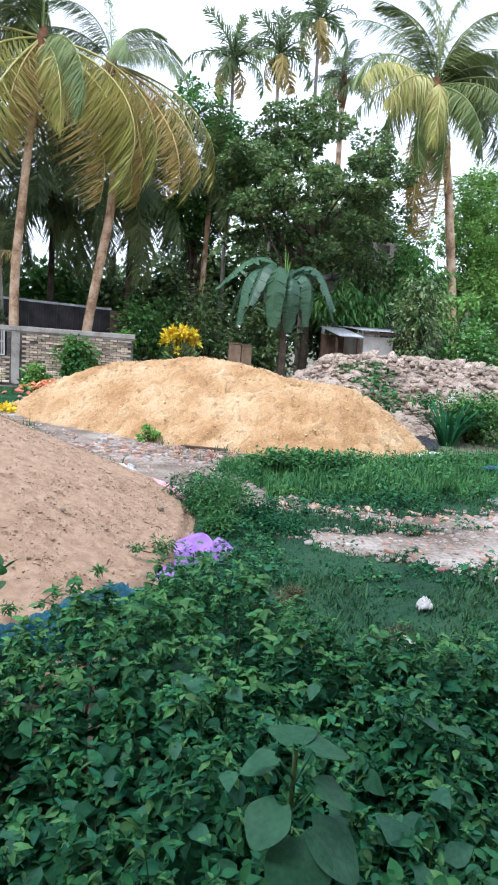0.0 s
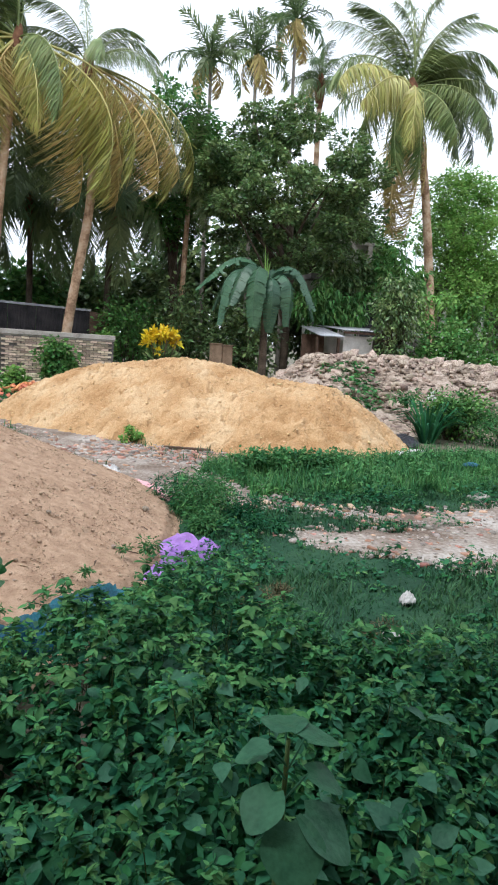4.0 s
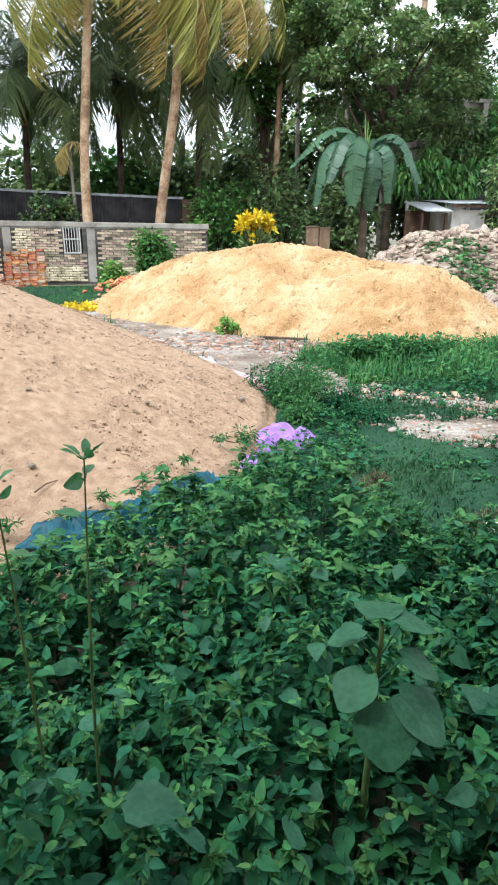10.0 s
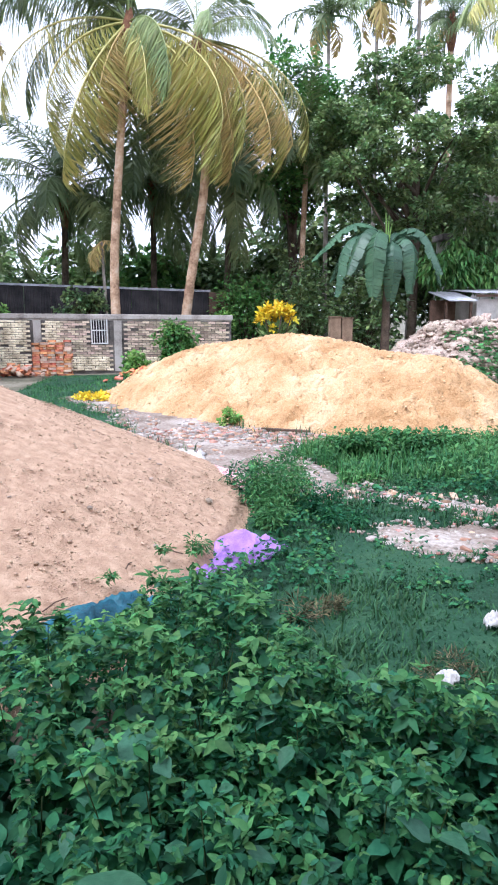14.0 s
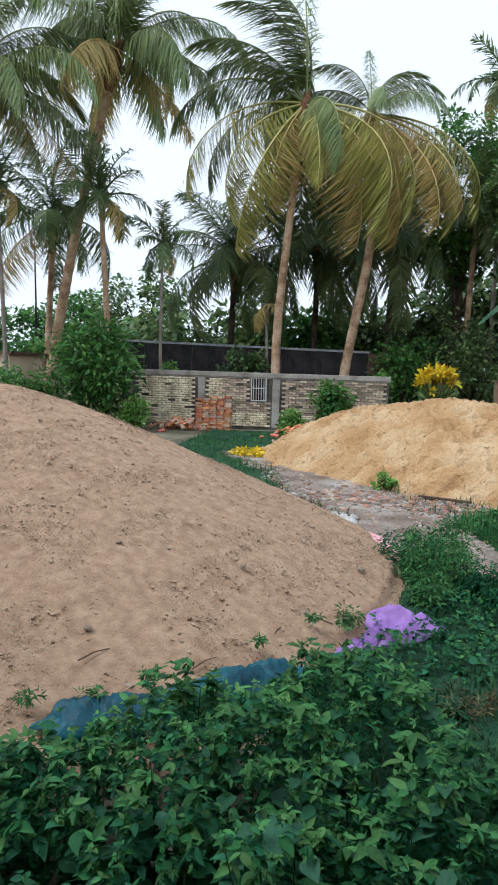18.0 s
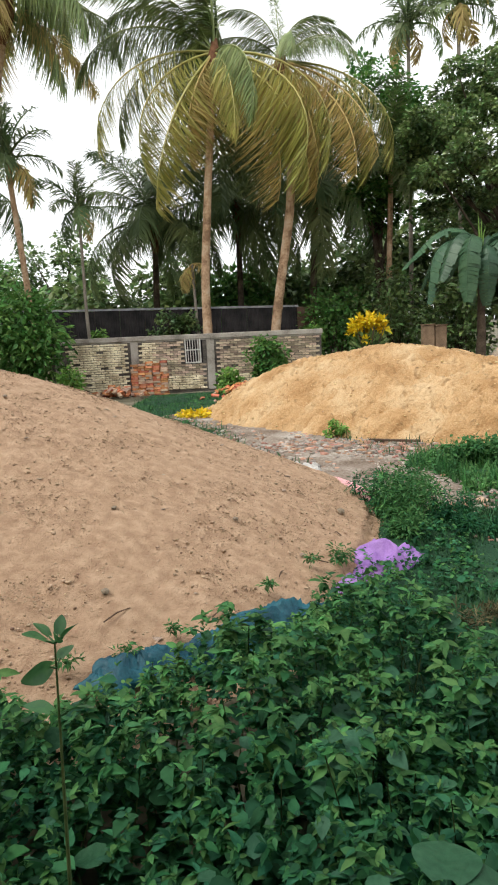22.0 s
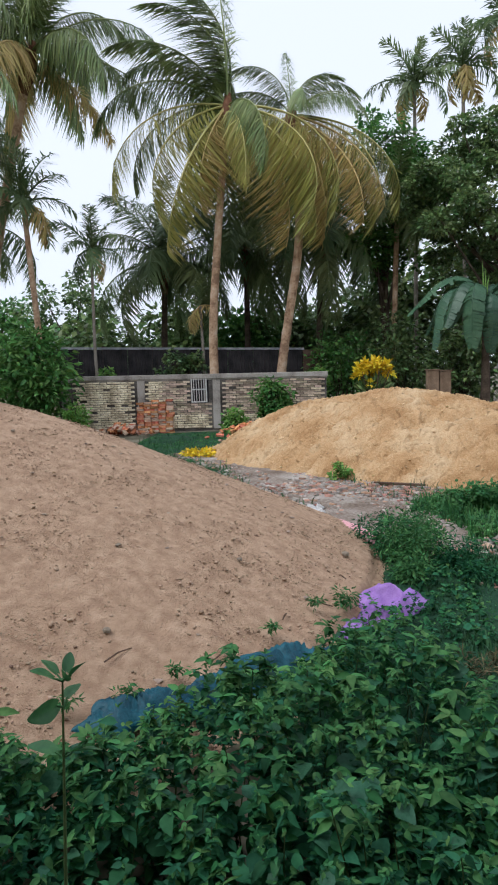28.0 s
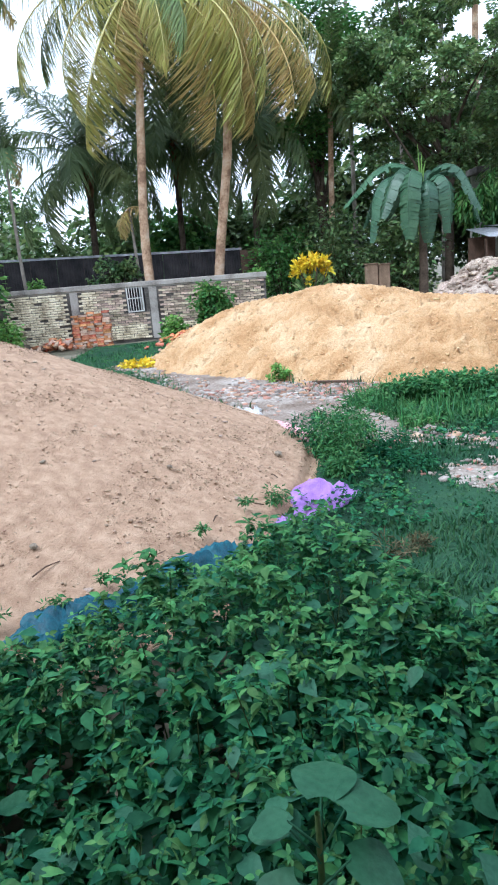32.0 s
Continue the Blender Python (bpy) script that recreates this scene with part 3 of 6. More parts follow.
palm((17.1, 26.0, 0), [(0, 0, 0), (-0.25, 0, 3.2), (-0.75, 0, 6.5), (-1.35, 0, 10.0), (-2.3, 0, 13.3)], 0.24, COCO, COCO_GOLD, 0, 0, 1, "tall coconut palm with hanging dry fronds", 8,
     extra=[(80, 78, C0, 0.95), (150, 68, C4, 0.95), (30, 52, C4, 0.92), (340, 36, C4, 0.9), (300, 50, C4, 0.85), (15, 22, C2, 0.95), (355, -12, C2, 1.0), (340, -34, COCO_SHADED[1], 1.0), (165, -14, COCO_SHADED[1], 1.0), (270, -40, C3, 0.9), (175, 32, C0, 0.98), (190, 12, C4, 1.0), (162, 54, C0, 0.95), (110, 76, C0, 0.9), (20, 74, C0, 0.98), (350, 58, C0, 0.9), (5, 42, C4, 0.88), (344, 20, C4, 0.86), (12, 2, C4, 0.86), (330, -4, C2, 0.95), (200, -6, G0, 1.05), (218, -22, G1, 1.05),
            (240, -34, G0, 1.0), (300, -22, C2, 0.9), (150, 10, C2, 0.9), (60, 30, C4, 0.9), (235, -86, D1, 1.4), (290, -88, D1, 1.45), (205, -84, D1, 1.15), (340, -88, D1, 1.2), (225, -50, C2, 1.0), (255, -60, C2, 0.95), (190, -35, C4, 1.0), (0, 8, C4, 0.95), (338, -12, C4, 1.0), (20, -20, C2, 0.95)])
palm((8.9, 30.0, 0), [(0, 0, 0), (0, 0, 8), (-0.1, 0, 15.1)], 0.11, ARECA, ARECA_DRY, 17, 3, 1.15, "tall betel palm above the trees", 9, "bark_grey")
palm((10.75, 30.0, 0), [(0, 0, 0), (0, 0, 8), (-0.1, 0, 16.9)], 0.11, ARECA, ARECA_DRY, 17, 3, 1.15, "tall betel palm above the trees", 10, "bark_grey")
palm((6.9, 31.0, 0), [(0, 0, 0), (0, 0, 8), (0, 0, 14.9)], 0.11, ARECA, ARECA_DRY, 18, 2, 1.2, "tall betel palm above the trees", 11, "bark_grey")
palm((13.8, 34.0, 0), [(0, 0, 0), (0, 0, 8), (-0.1, 0, 16.2)], 0.2, COCO_SHADED, COCO_DRY, 15, 2, 0.6, "distant dark coconut palm above the trees", 12)


# ---- broad-leaved trees ----
def tree(at, height, crown, label, leaf_mat, n, leaf, seed, name="tree", trunk_r=0.2, bark="bark_dark", clumps=60, shape=ROUND, faces=LANCE_F, spread=0.3):
    """A tree: trunk and limbs, and a crown of leaf clumps. crown: half sizes and centre height of an uneven ellipsoid."""
    r = np.random.default_rng(seed)
    root = thing(name, at, label, "tree")
    rx, ry, rz, cz = crown
    chunks = [tube([(0, 0, 0), (0.05, 0, height * 0.3), (0, 0.05, cz)], [trunk_r, trunk_r * 0.8, trunk_r * 0.45], 8)]
    c = rand_dirs(clumps, r)
    c = c * (r.uniform(0.3, 1.15, (clumps, 1)) ** 0.5) * [rx, ry, rz] + [0, 0, cz]
    for p in c[:: max(1, clumps // 14)]:
        z0 = r.uniform(0.3, 0.8) * cz
        a = np.array([0, 0, z0])
        chunks.append(tube([a, a + (p - a) * 0.5 + [0, 0, 0.3], p], [trunk_r * 0.4, trunk_r * 0.25, trunk_r * 0.08], 5))
    piece("trunk", mesh_from("trunk", *joined(chunks), bark, True), root)
    per = n // clumps
    size = spread * (rx + rz) / 2 * r.uniform(0.6, 1.3, clumps)
    d = rand_dirs(per * clumps, r)
    ctr = np.repeat(c, per, 0)
    q = ctr + d * np.repeat(size, per)[:, None] * (r.uniform(0.3, 1, (len(d), 1)) ** 0.6) * [1.15, 1.15, 0.7]
    aim = d * [1, 1, 0.4] + [0, 0, -0.12] + r.normal(0, 0.35, q.shape)
    v, f = leaves(q, aim, leaf * r.uniform(0.7, 1.3, len(q)), shape, faces, seed=seed)
    piece("crown", mesh_from("crown", v, f, leaf_mat), root)
    return root


tree((9.0, 24.5, 0), 11, (3.7, 2.8, 3.3, 8.0), "dense dark jackfruit tree with glossy leaves", "leaf_dark", 44000, 0.17, 21, clumps=105, spread=0.16)
tree((4.8, 27.5, 0), 11.5, (2.2, 2.2, 3.3, 8.9), "leafy tree behind the palms", "leaf_mid", 13000, 0.18, 22, clumps=80, spread=0.2)
tree((12.9, 31.0, 0), 11, (2.6, 2.0, 3.6, 6.6), "dark leafy tree behind the old house", "leaf_dark", 14000, 0.24, 28, clumps=80)
tree((16.3, 33.0, 0), 10, (2.6, 2.0, 3.4, 5.6), "shaded leafy tree behind the tall palm", "leaf_mid", 12000, 0.26, 29, clumps=70)
tree((22.6, 28.5, 0), 6, (2.0, 1.8, 2.3, 4.4), "lower spreading green tree beside the veranda", "leaf_lime", 15000, 0.17, 230, clumps=60, spread=0.26, bark="bark_grey")
tree((19.4, 28.0, 0), 11, (2.0, 2.0, 4.6, 6.6), "bright green leafy tree behind the shed", "leaf_lime", 38000, 0.17, 23, clumps=110, spread=0.25, bark="bark_grey")
tree((-14.1, 45, 0), 9.5, (3.2, 2.5, 3.2, 6.0), "distant broad dark tree against the sky", "leaf_dark", 5000, 0.34, 24, clumps=40)
tree((-21.6, 48, 0), 8, (4.0, 2.5, 2.4, 5.6), "distant light green spreading tree", "leaf_mid", 5000, 0.36, 25, clumps=40)
tree((-28.6, 46, 0), 7, (3.0, 2.5, 2.2, 4.4), "distant leafy tree beside the blue building", "leaf_mid", 3500, 0.36, 26, clumps=30)
tree((18.7, 20.4, 0), 6.4, (1.1, 1.0, 1.7, 4.9), "small tree before the pink building", "leaf_dark", 4500, 0.17, 27, clumps=40, bark="bark_grey", trunk_r=0.1)

# tall coconut palms behind the fence, their shade put into darker fronds and bark
palm((-5.05, 28.5, 0), [(0, 0, 0), (0.2, 0, 3), (0.4, 0, 7.0)], 0.17, COCO_SHADED, COCO_DRY, 22, 0, 1.0, "shaded coconut palm behind the tin fence", 31, "bark_dark")
palm((-1.25, 29.5, 0), [(0, 0, 0), (0.1, 0, 3), (0.2, 0, 7.6)], 0.17, COCO_SHADED, COCO_DRY, 24, 0, 1.05, "shaded coconut palm behind the tin fence", 32, "bark_dark")
palm((1.95, 28.0, 0), [(0, 0, 0), (0.1, 0, 3), (0.3, 0, 7.8)], 0.17, COCO_SHADED, COCO_DRY, 24, 0, 1.05, "shaded coconut palm behind the tin fence", 33, "bark_dark")
palm((4.85, 26.0, 0), [(0, 0, 0), (0.05, 0, 3), (0.25, 0, 8.2)], 0.14, COCO_SHADED, COCO_DRY, 12, 0, 0.6, "shaded palm with a pale trunk among dark trees", 34)
palm((-2.65, 24.6, 0), [(0, 0, 0), (0, 0, 2.5), (-0.05, 0, 4.6)], 0.07, ARECA, ARECA_DRY, 8, 3, 0.7, "thin betel palm with hanging dry fronds", 35, "bark_grey")
palm((-12.5, 26.0, 0), [(0, 0, 0), (0.2, 0, 4), (0.5, 0, 8.3)], 0.16, COCO_SHADED, COCO_DRY, 16, 1, 0.9, "coconut palm leaning behind another palm", 36)


# ---- hedges, shrubs and thickets ----
def shrub(at, half, label, mat, n, leaf, seed, name="shrub", shape=OVATE, faces=OVATE_F, droop=-0.2, narrow=1.0, category="shrub", clumps=None, twigs=True, kind=""):
    """A bush: thin twigs from the foot and leaves in clumps. half: half sizes, its middle that high over the foot."""
    r = np.random.default_rng(seed)
    root = thing(name, at, label, category, kind=kind)
    rx, ry, rz = half
    k = clumps or max(6, int(n / 60))
    c = rand_dirs(k, r) * (r.random((k, 1)) ** 0.4) * [rx, ry, rz] * 0.85 + [0, 0, rz]
    c[:, 2] = np.clip(c[:, 2], 0.1, None)
    if twigs and name != "weed":
        chunks = [tube([(p[0] * 0.15, p[1] * 0.15, 0), (p[0] * 0.5, p[1] * 0.5, p[2] * 0.6), p], [0.03, 0.02, 0.006], 4) for p in c[:24]]
        tagged(piece("branchwork", mesh_from("branchwork", *joined(chunks), "bark_dark"), root), kind="stuff")
    per = n // k
    rad = r.uniform(0.6, 1.25, k) * 0.42 * (rx * ry * rz) ** (1 / 3)
    d = rand_dirs(per * k, r)
    q = np.repeat(c, per, 0) + d * np.repeat(rad, per)[:, None] * (r.random((per * k, 1)) ** 0.5)
    q[:, 2] = np.clip(q[:, 2], 0.03, None)
    v, f = leaves(q, d * [1, 1, 0.6] + [0, 0, droop] + r.normal(0, 0.35, q.shape), leaf * r.uniform(0.6, 1.3, len(q)), shape, faces, narrow=narrow, seed=seed)
    piece("foliage", mesh_from("foliage", v, f, mat), root)
    return root


# thicket closing the view behind the palms
k = 50
for x, y, rx, rz, mat in [(-9.5, 33, 3.2, 2.5, "leaf_dark"), (-5.2, 34, 3, 2.9, "leaf_dark"), (-1.5, 33, 3, 2.7, "leaf_mid"), (2.2, 34, 3, 3.0, "leaf_dark"), (5.8, 33, 3, 3.6, "leaf_dark"), (9.5, 33, 3.2, 4.6, "leaf_dark"), (13.5, 33, 3, 4.4, "leaf_dark"), (17.5, 35, 3, 4.2, "leaf_dark"), (22.5, 36, 3.4, 3.6, "leaf_mid"), (27.5, 34, 3.2, 3.0, "leaf_dark"), (-14, 36, 3.4, 2.4, "leaf_mid"), (32.5, 33, 3.2, 2.6, "leaf_dark"), (-18.5, 38, 3.2, 2.0, "leaf_mid"), (38, 32, 4, 2.5, "leaf_dark")]:
    k += 1
    shrub((x, y, 0), (rx, 1.6, rz), "dense shaded thicket behind the palms", mat, 5200, 0.42, k, "thicket", ROUND, LANCE_F, category="thicket")
shrub((2.75, 25.0, 0), (1.5, 1.0, 2.0), "dense dark green bush beside the wall end", "leaf_mid", 3200, 0.17, 71, shape=ROUND, faces=LANCE_F)
shrub((4.85, 24.6, 0), (1.5, 1.0, 2.2), "dense dark green bush under the trees", "leaf_dark", 3000, 0.19, 72, shape=ROUND, faces=LANCE_F)
shrub((7.15, 24.8, 0), (2.0, 1.0, 2.0), "shaded bush behind the banana plant", "leaf_dark", 3000, 0.22, 73, shape=ROUND, faces=LANCE_F)
shrub((-8.2, 20.6, 0), (1.9, 1.0, 1.95), "large leafy mango bush overhanging the wall", "leaf_mid", 3600, 0.26, 74, narrow=0.55)
shrub((-10.2, 19.2, 0), (1.3, 1.0, 1.2), "leafy bush behind the sand heap", "leaf_mid", 1800, 0.2, 741, narrow=0.6)
shrub((-6.45, 20.2, 0), (0.62, 0.5, 0.6), "pale green bush before the wall", "leaf_light", 1500, 0.1, 75)
shrub((-0.02, 21.85, 0), (0.72, 0.35, 1.05), "dark green bush against the brick wall", "leaf_mid", 1700, 0.14, 76)
shrub((-1.2, 20.6, 0), (0.55, 0.4, 0.42), "low green bush beside the bricks", "leaf_light", 900, 0.12, 77)
shrub((1.45, 20.9, 0), (0.8, 0.5, 0.35), "low green plants at the wall foot", "leaf_light", 900, 0.12, 78)
shrub((-3.45, 24.3, 1.6), (1.1, 0.4, 0.7), "creeper growing over the tin fence", "leaf_dark", 1300, 0.13, 79, name="creeper", category="creeper")
shrub((-6, 23.0, 1.2), (0.5, 0.3, 0.6), "light green plant at the wall top", "leaf_light", 500, 0.17, 80, narrow=0.6)
shrub((1.55, 23.2, 1.2), (0.6, 0.3, 0.55), "light green plant at the wall top", "leaf_light", 500, 0.17, 81, narrow=0.6)
shrub((14.3, 20.3, 0), (1.7, 1.1, 1.55), "large flowering shrub with dark leaves", "leaf_mid", 4200, 0.15, 82)
shrub((16.7, 20.0, 0), (1.5, 1.0, 1.3), "large flowering shrub with dark leaves", "leaf_mid", 3200, 0.15, 83)
shrub((17.5, 18.9, 1.75), (0.42, 0.4, 0.42), "bush with yellow flowers", "leaf_yellow", 500, 0.13, 84)
shrub((19.6, 19.5, 0), (1.5, 1.0, 1.2), "green leafy bush behind the mound", "leaf_mid", 2200, 0.15, 85)
shrub((11.95, 20.6, 0.9), (0.95, 0.6, 2.1), "climber hanging over the shed roof", "leaf_dark", 3200, 0.17, 86, name="creeper", narrow=0.6, droop=-0.7, category="creeper")
shrub((10.5, 23.6, 2.6), (1.9, 0.7, 1.0), "drooping leafy branches over the shed", "leaf_mid", 2600, 0.3, 87, name="creeper", narrow=0.4, droop=-1.3, category="creeper")
shrub((15.3, 23.5, 2.2), (1.6, 0.7, 1.3), "light leafy branches before the veranda", "leaf_light", 700, 0.22, 88, name="creeper", narrow=0.6, droop=-0.6, category="creeper")
shrub((18.6, 24.6, 1.4), (2.4, 0.8, 1.7), "green leafy branches before the veranda", "leaf_mid", 800, 0.22, 89, name="creeper", narrow=0.6, droop=-0.4, category="creeper")

shrub((13.9, 24.6, 3.4), (1.6, 0.7, 1.5), "hanging foliage before the old house", "leaf_mid", 1700, 0.26, 90, name="creeper", narrow=0.5, droop=-0.9, category="creeper")
shrub((21.7, 24.2, 0), (1.6, 0.9, 1.8), "dense green bush beside the veranda", "leaf_mid", 2800, 0.2, 92)
shrub((11.8, 25.0, 3.6), (1.5, 0.7, 1.1), "dense hanging foliage under the tree", "leaf_dark", 2600, 0.26, 93, name="creeper", narrow=0.5, droop=-0.9, category="creeper")

# white blossoms on the shrub
r = np.random.default_rng(5)
q = np.stack([r.uniform(12.9, 17.7, 45), r.uniform(18.9, 19.4, 45), r.uniform(1.6, 3.0, 45)], 1)
v, f = leaves(np.repeat(q, 5, 0), rand_dirs(225, r), 0.055 * np.ones(225), ROUND, LANCE_F, seed=4)
tagged(new("blossom", mesh_from("blossom", v, f, "plastic_white")), "scattered small white blossoms on the shrub", "blossoms", kind="stuff")

# croton with yellow leaves
croton = thing("croton_shrub", (3.08, 19.5, 0), "croton shrub with bright yellow leaves on top", "shrub")
r = np.random.default_rng(11)
chunks = [tube([(0, 0, 0), (a * 0.4, b * 0.4, 1.1), (a, b, 1.9)], [0.03, 0.022, 0.01], 5) for a, b in r.uniform(-0.45, 0.45, (14, 2))]
tagged(piece("branchwork", mesh_from("branchwork", *joined(chunks), "bark_dark"), croton), kind="stuff")
tips = rand_dirs(30, r, 0.8, 0.7) * [0.62, 0.45, 0.42] * r.uniform(0.55, 1, (30, 1)) + [0, 0, 1.8]
d = rand_dirs(480, r, 0.8, 0.25)
q = np.repeat(tips, 16, 0) + d * 0.07
v, f = leaves(q, d, r.uniform(0.12, 0.24, 480), narrow=0.75, seed=12)
piece("yellow_foliage", mesh_from("yellow_foliage", v, f, "leaf_yellow"), croton, None, "bright yellow glossy leaves")
q = rand_dirs(420, r) * [0.55, 0.45, 0.55] * r.uniform(0.4, 1, (420, 1)) + [0, 0, 1.15]
v, f = leaves(q, q - [0, 0, 1.0], r.uniform(0.14, 0.26, 420), narrow=0.55, seed=13)
piece("green_foliage", mesh_from("green_foliage", v, f, "leaf_dark"), croton, None, "dark green lower leaves")


# ---- banana plant ----
def banana_leaf(seed, length=2.9, droop=1.0):
    """One torn paddle leaf along +x: midrib and blade strips that hang to both sides."""
    r = np.random.default_rng(seed)
    n = 17
    s = np.linspace(0, 1, n)
    q = np.clip(s / 0.72, 0, 1)
    ang = 1.36 - droop * 2.75 * q * q * (3 - 2 * q)
    st = length / (n - 1)
    rib = np.stack([np.r_[0, np.cumsum(np.cos(ang[:-1]) * st)], 0 * s, np.r_[0, np.cumsum(np.sin(ang[:-1]) * st)]], 1)
    v1, f1 = tube(rib, np.linspace(0.04, 0.01, n), 5)
    vs, fs, off = [v1], [f1], len(v1)
    wide = 0.36 * np.clip(np.sin(np.pi * np.clip((s - 0.14) / 0.9, 0, 1)), 0, 1) ** 0.5
    fold = r.uniform(0.2, 0.45)
    for side in (1, -1):
        for i in range(2, n - 1):
            for h in (0.0, 0.5):
                torn = r.random() < 0.75
                a, b = s[i] + h / (n - 1), s[i] + (h + (0.45 if torn else 0.5)) / (n - 1)
                pa, pb = [np.array([np.interp(x, s, rib[:, k]) for k in range(3)]) for x in (a, b)]
                wa, wb = np.interp(a, s, wide), np.interp(b, s, wide) * (r.uniform(0.86, 1.0) if torn else 1.0)
                an = np.interp((a + b) / 2, s, ang)
                fwd = np.array([math.cos(an), 0, math.sin(an)])
                nor = np.array([math.sin(an), 0, -math.cos(an)])
                hang = fold + (r.uniform(-0.12, 0.2) if torn else 0.0)
                out = np.array([0, side, 0]) + 0.22 * fwd + hang * nor
                out2 = np.array([0, side * 0.9, 0]) + 0.3 * fwd + hang * 1.9 * nor
                m1, m2 = pa + out * wa * 0.5, pb + out * wb * 0.5
                vs.append(np.array([pa, pb, m1, m2, m1 + out2 * wa * 0.5, m2 + out2 * wb * 0.5]))
                fs.append(np.array([(0, 1, 3, 2), (2, 3, 5, 4)]) + off)
                off += 6
    return mesh_from("leaf", np.concatenate(vs), np.concatenate(fs), "leaf_banana", True)


M["leaf_banana"] = material("leaf_banana", [(0.04, 0.1, 0.055), (0.085, 0.17, 0.095)], 2, 0.45, 0.2, 25, per="object", spread=0.2, trans=0.25, spec=0.45)
banana = thing("banana_plant", (6.9, 21.0, 0), "banana plant with large torn arching leaves", "banana plant")
piece("trunk", mesh_from("trunk", *tube([(0, 0, 0), (0.03, 0, 1.5), (0, 0, 3.8)], [0.17, 0.14, 0.08], 10), "bark_dark", True), banana)
BL = [banana_leaf(90 + i, 3.7, d) for i, d in enumerate([0.82, 0.93, 1.02])]
for yaw, pitch, kind, sc in [(176, 6, 0, 1.0), (192, -14, 1, 0.98), (160, 0, 1, 0.9), (214, 4, 1, 0.9), (238, -8, 2, 1.0), (262, -22, 2, 0.86), (292, -12, 2, 0.84), (318, 4, 1, 0.9), (345, -6, 1, 0.88), (110, 10, 1, 0.9), (50, 8, 1, 0.85), (228, -34, 2, 0.72)]:
    piece("leaf", BL[kind], banana, Matrix.Translation((0, 0, 3.55)) @ Matrix.Rotation(radians(yaw), 4, "Z") @ Matrix.Rotation(radians(-pitch), 4, "Y") @ Matrix.Scale(sc, 4))
for i in range(3):
    piece("spear_leaf", mesh_from("spear_leaf", *tube([(0, 0, 3.7), (0.06 * i - 0.05, 0, 4.5), (0.12 * i - 0.1, 0, 5.3 - 0.25 * i)], [0.03, 0.03, 0.004], 5), "leaf_light"), banana)

# ---- tin fence behind the wall ----
fence = thing("tin_fence", (-0.45, 25.2, 0.03), "dark corrugated tin fence behind the wall", "fence")
fence.rotation_euler = (0, radians(2.2), 0)
part("top_rail", boxed(-10.5, 1.6, -0.06, 0.0, 2.84, 2.92), "tin_grey", fence)
for x in np.arange(-10.4, 1.7, 1.99):
    part("post", boxed(x - 0.04, x + 0.04, 0.0, 0.08, -0.5, 2.95), "wood_dark", fence)


def corrugated(name, w, length, mat, waves=10, deep=0.035, thick=0.004):
    """A corrugated sheet, w across and length along y, lying flat."""
    xs = np.linspace(0, w, waves * 6 + 1)
    z = deep * 0.5 * np.sin(np.linspace(0, waves * 2 * np.pi, waves * 6 + 1))
    n = len(xs)
    vs = [(x, y, zz + t) for t in (0, -thick) for y in (0, length) for x, zz in zip(xs, z)]
    fs = []
    for k in range(n - 1):
        a, b, c, d = k, k + 1, n + k + 1, n + k
        fs += [(a, b, c, d), (2 * n + d, 2 * n + c, 2 * n + b, 2 * n + a), (a, 2 * n + a, 2 * n + b, b), (d, c, 2 * n + c, 2 * n + d)]
    fs += [(0, n, 3 * n, 2 * n), (n - 1, 3 * n - 1, 4 * n - 1, 2 * n - 1)]
    return mesh_from(name, vs, np.array(fs), mat)


panel = corrugated("panel", 0.99, 3.3, "tin_dark")
for i in range(12):
    piece("panel", panel, fence, Matrix.Translation((-10.4 + i, -0.03, 0.02 * (i % 3) - 0.48)) @ Matrix.Rotation(radians(90), 4, "X"))
rust = thing("tin_sheet", (1.2, 25.1, 0), "rusty brown tin sheet at the fence end", "tin sheet")
part("sheet", boxed(0, 0.75, -0.02, 0.02, 0, 2.8), "wood_dark", rust)

# ---- shed with tin roofs ----
shed = thing("shed", (1.12, 21.0, 0.05), "low plastered shed with flat tin roofs", "shed")
shed.scale = (0.82, 1, 1)
part("front_wall", boxed(10.85, 12.3, 0, 0.12, 0, 2.35), "plaster_white", shed)
part("side_wall", boxed(10.85, 10.97, 0.12, 2.2, 0, 2.35), "plaster_white", shed)
part("back_wall", boxed(10.97, 14.5, 2.1, 2.2, 0, 2.4), "plaster_white", shed)
part("inner_wall", boxed(12.3, 14.2, 0.35, 0.45, 0, 2.3), "mortar", shed)
part("corner_post", boxed(14.35, 14.5, 0, 0.15, 0, 2.35), "cement", shed)
part("fascia", boxed(10.7, 14.7, -0.26, -0.22, 2.42, 2.5), "wood_dark", shed)
roof = corrugated("roof_sheet", 0.53, 2.7, "tin_grey", 6)
for i in range(8):
    piece("roof_sheet", roof, shed, Matrix.Translation((10.65 + i * 0.51, -0.35, 2.55 + 0.006 * (i % 2))) @ Matrix.Rotation(radians(4), 4, "X"))
lean = thing("lean_to", (1.9, 20.95, 0.1), "small lean-to with a sloping tin roof", "shed")
lean.scale = (0.75, 1, 1)
for i in range(3):
    piece("roof_sheet", roof, lean, Matrix.Translation((9.35 + i * 0.44, -0.35, 2.24 + 0.006 * (i % 2))) @ Matrix.Rotation(radians(10), 4, "X") @ Matrix.Diagonal((0.86, 0.75, 1, 1)))
for x in (9.42, 10.55):
    part("post", boxed(x - 0.05, x + 0.05, 0, 0.1, 0, 2.2), "wood_dark", lean)
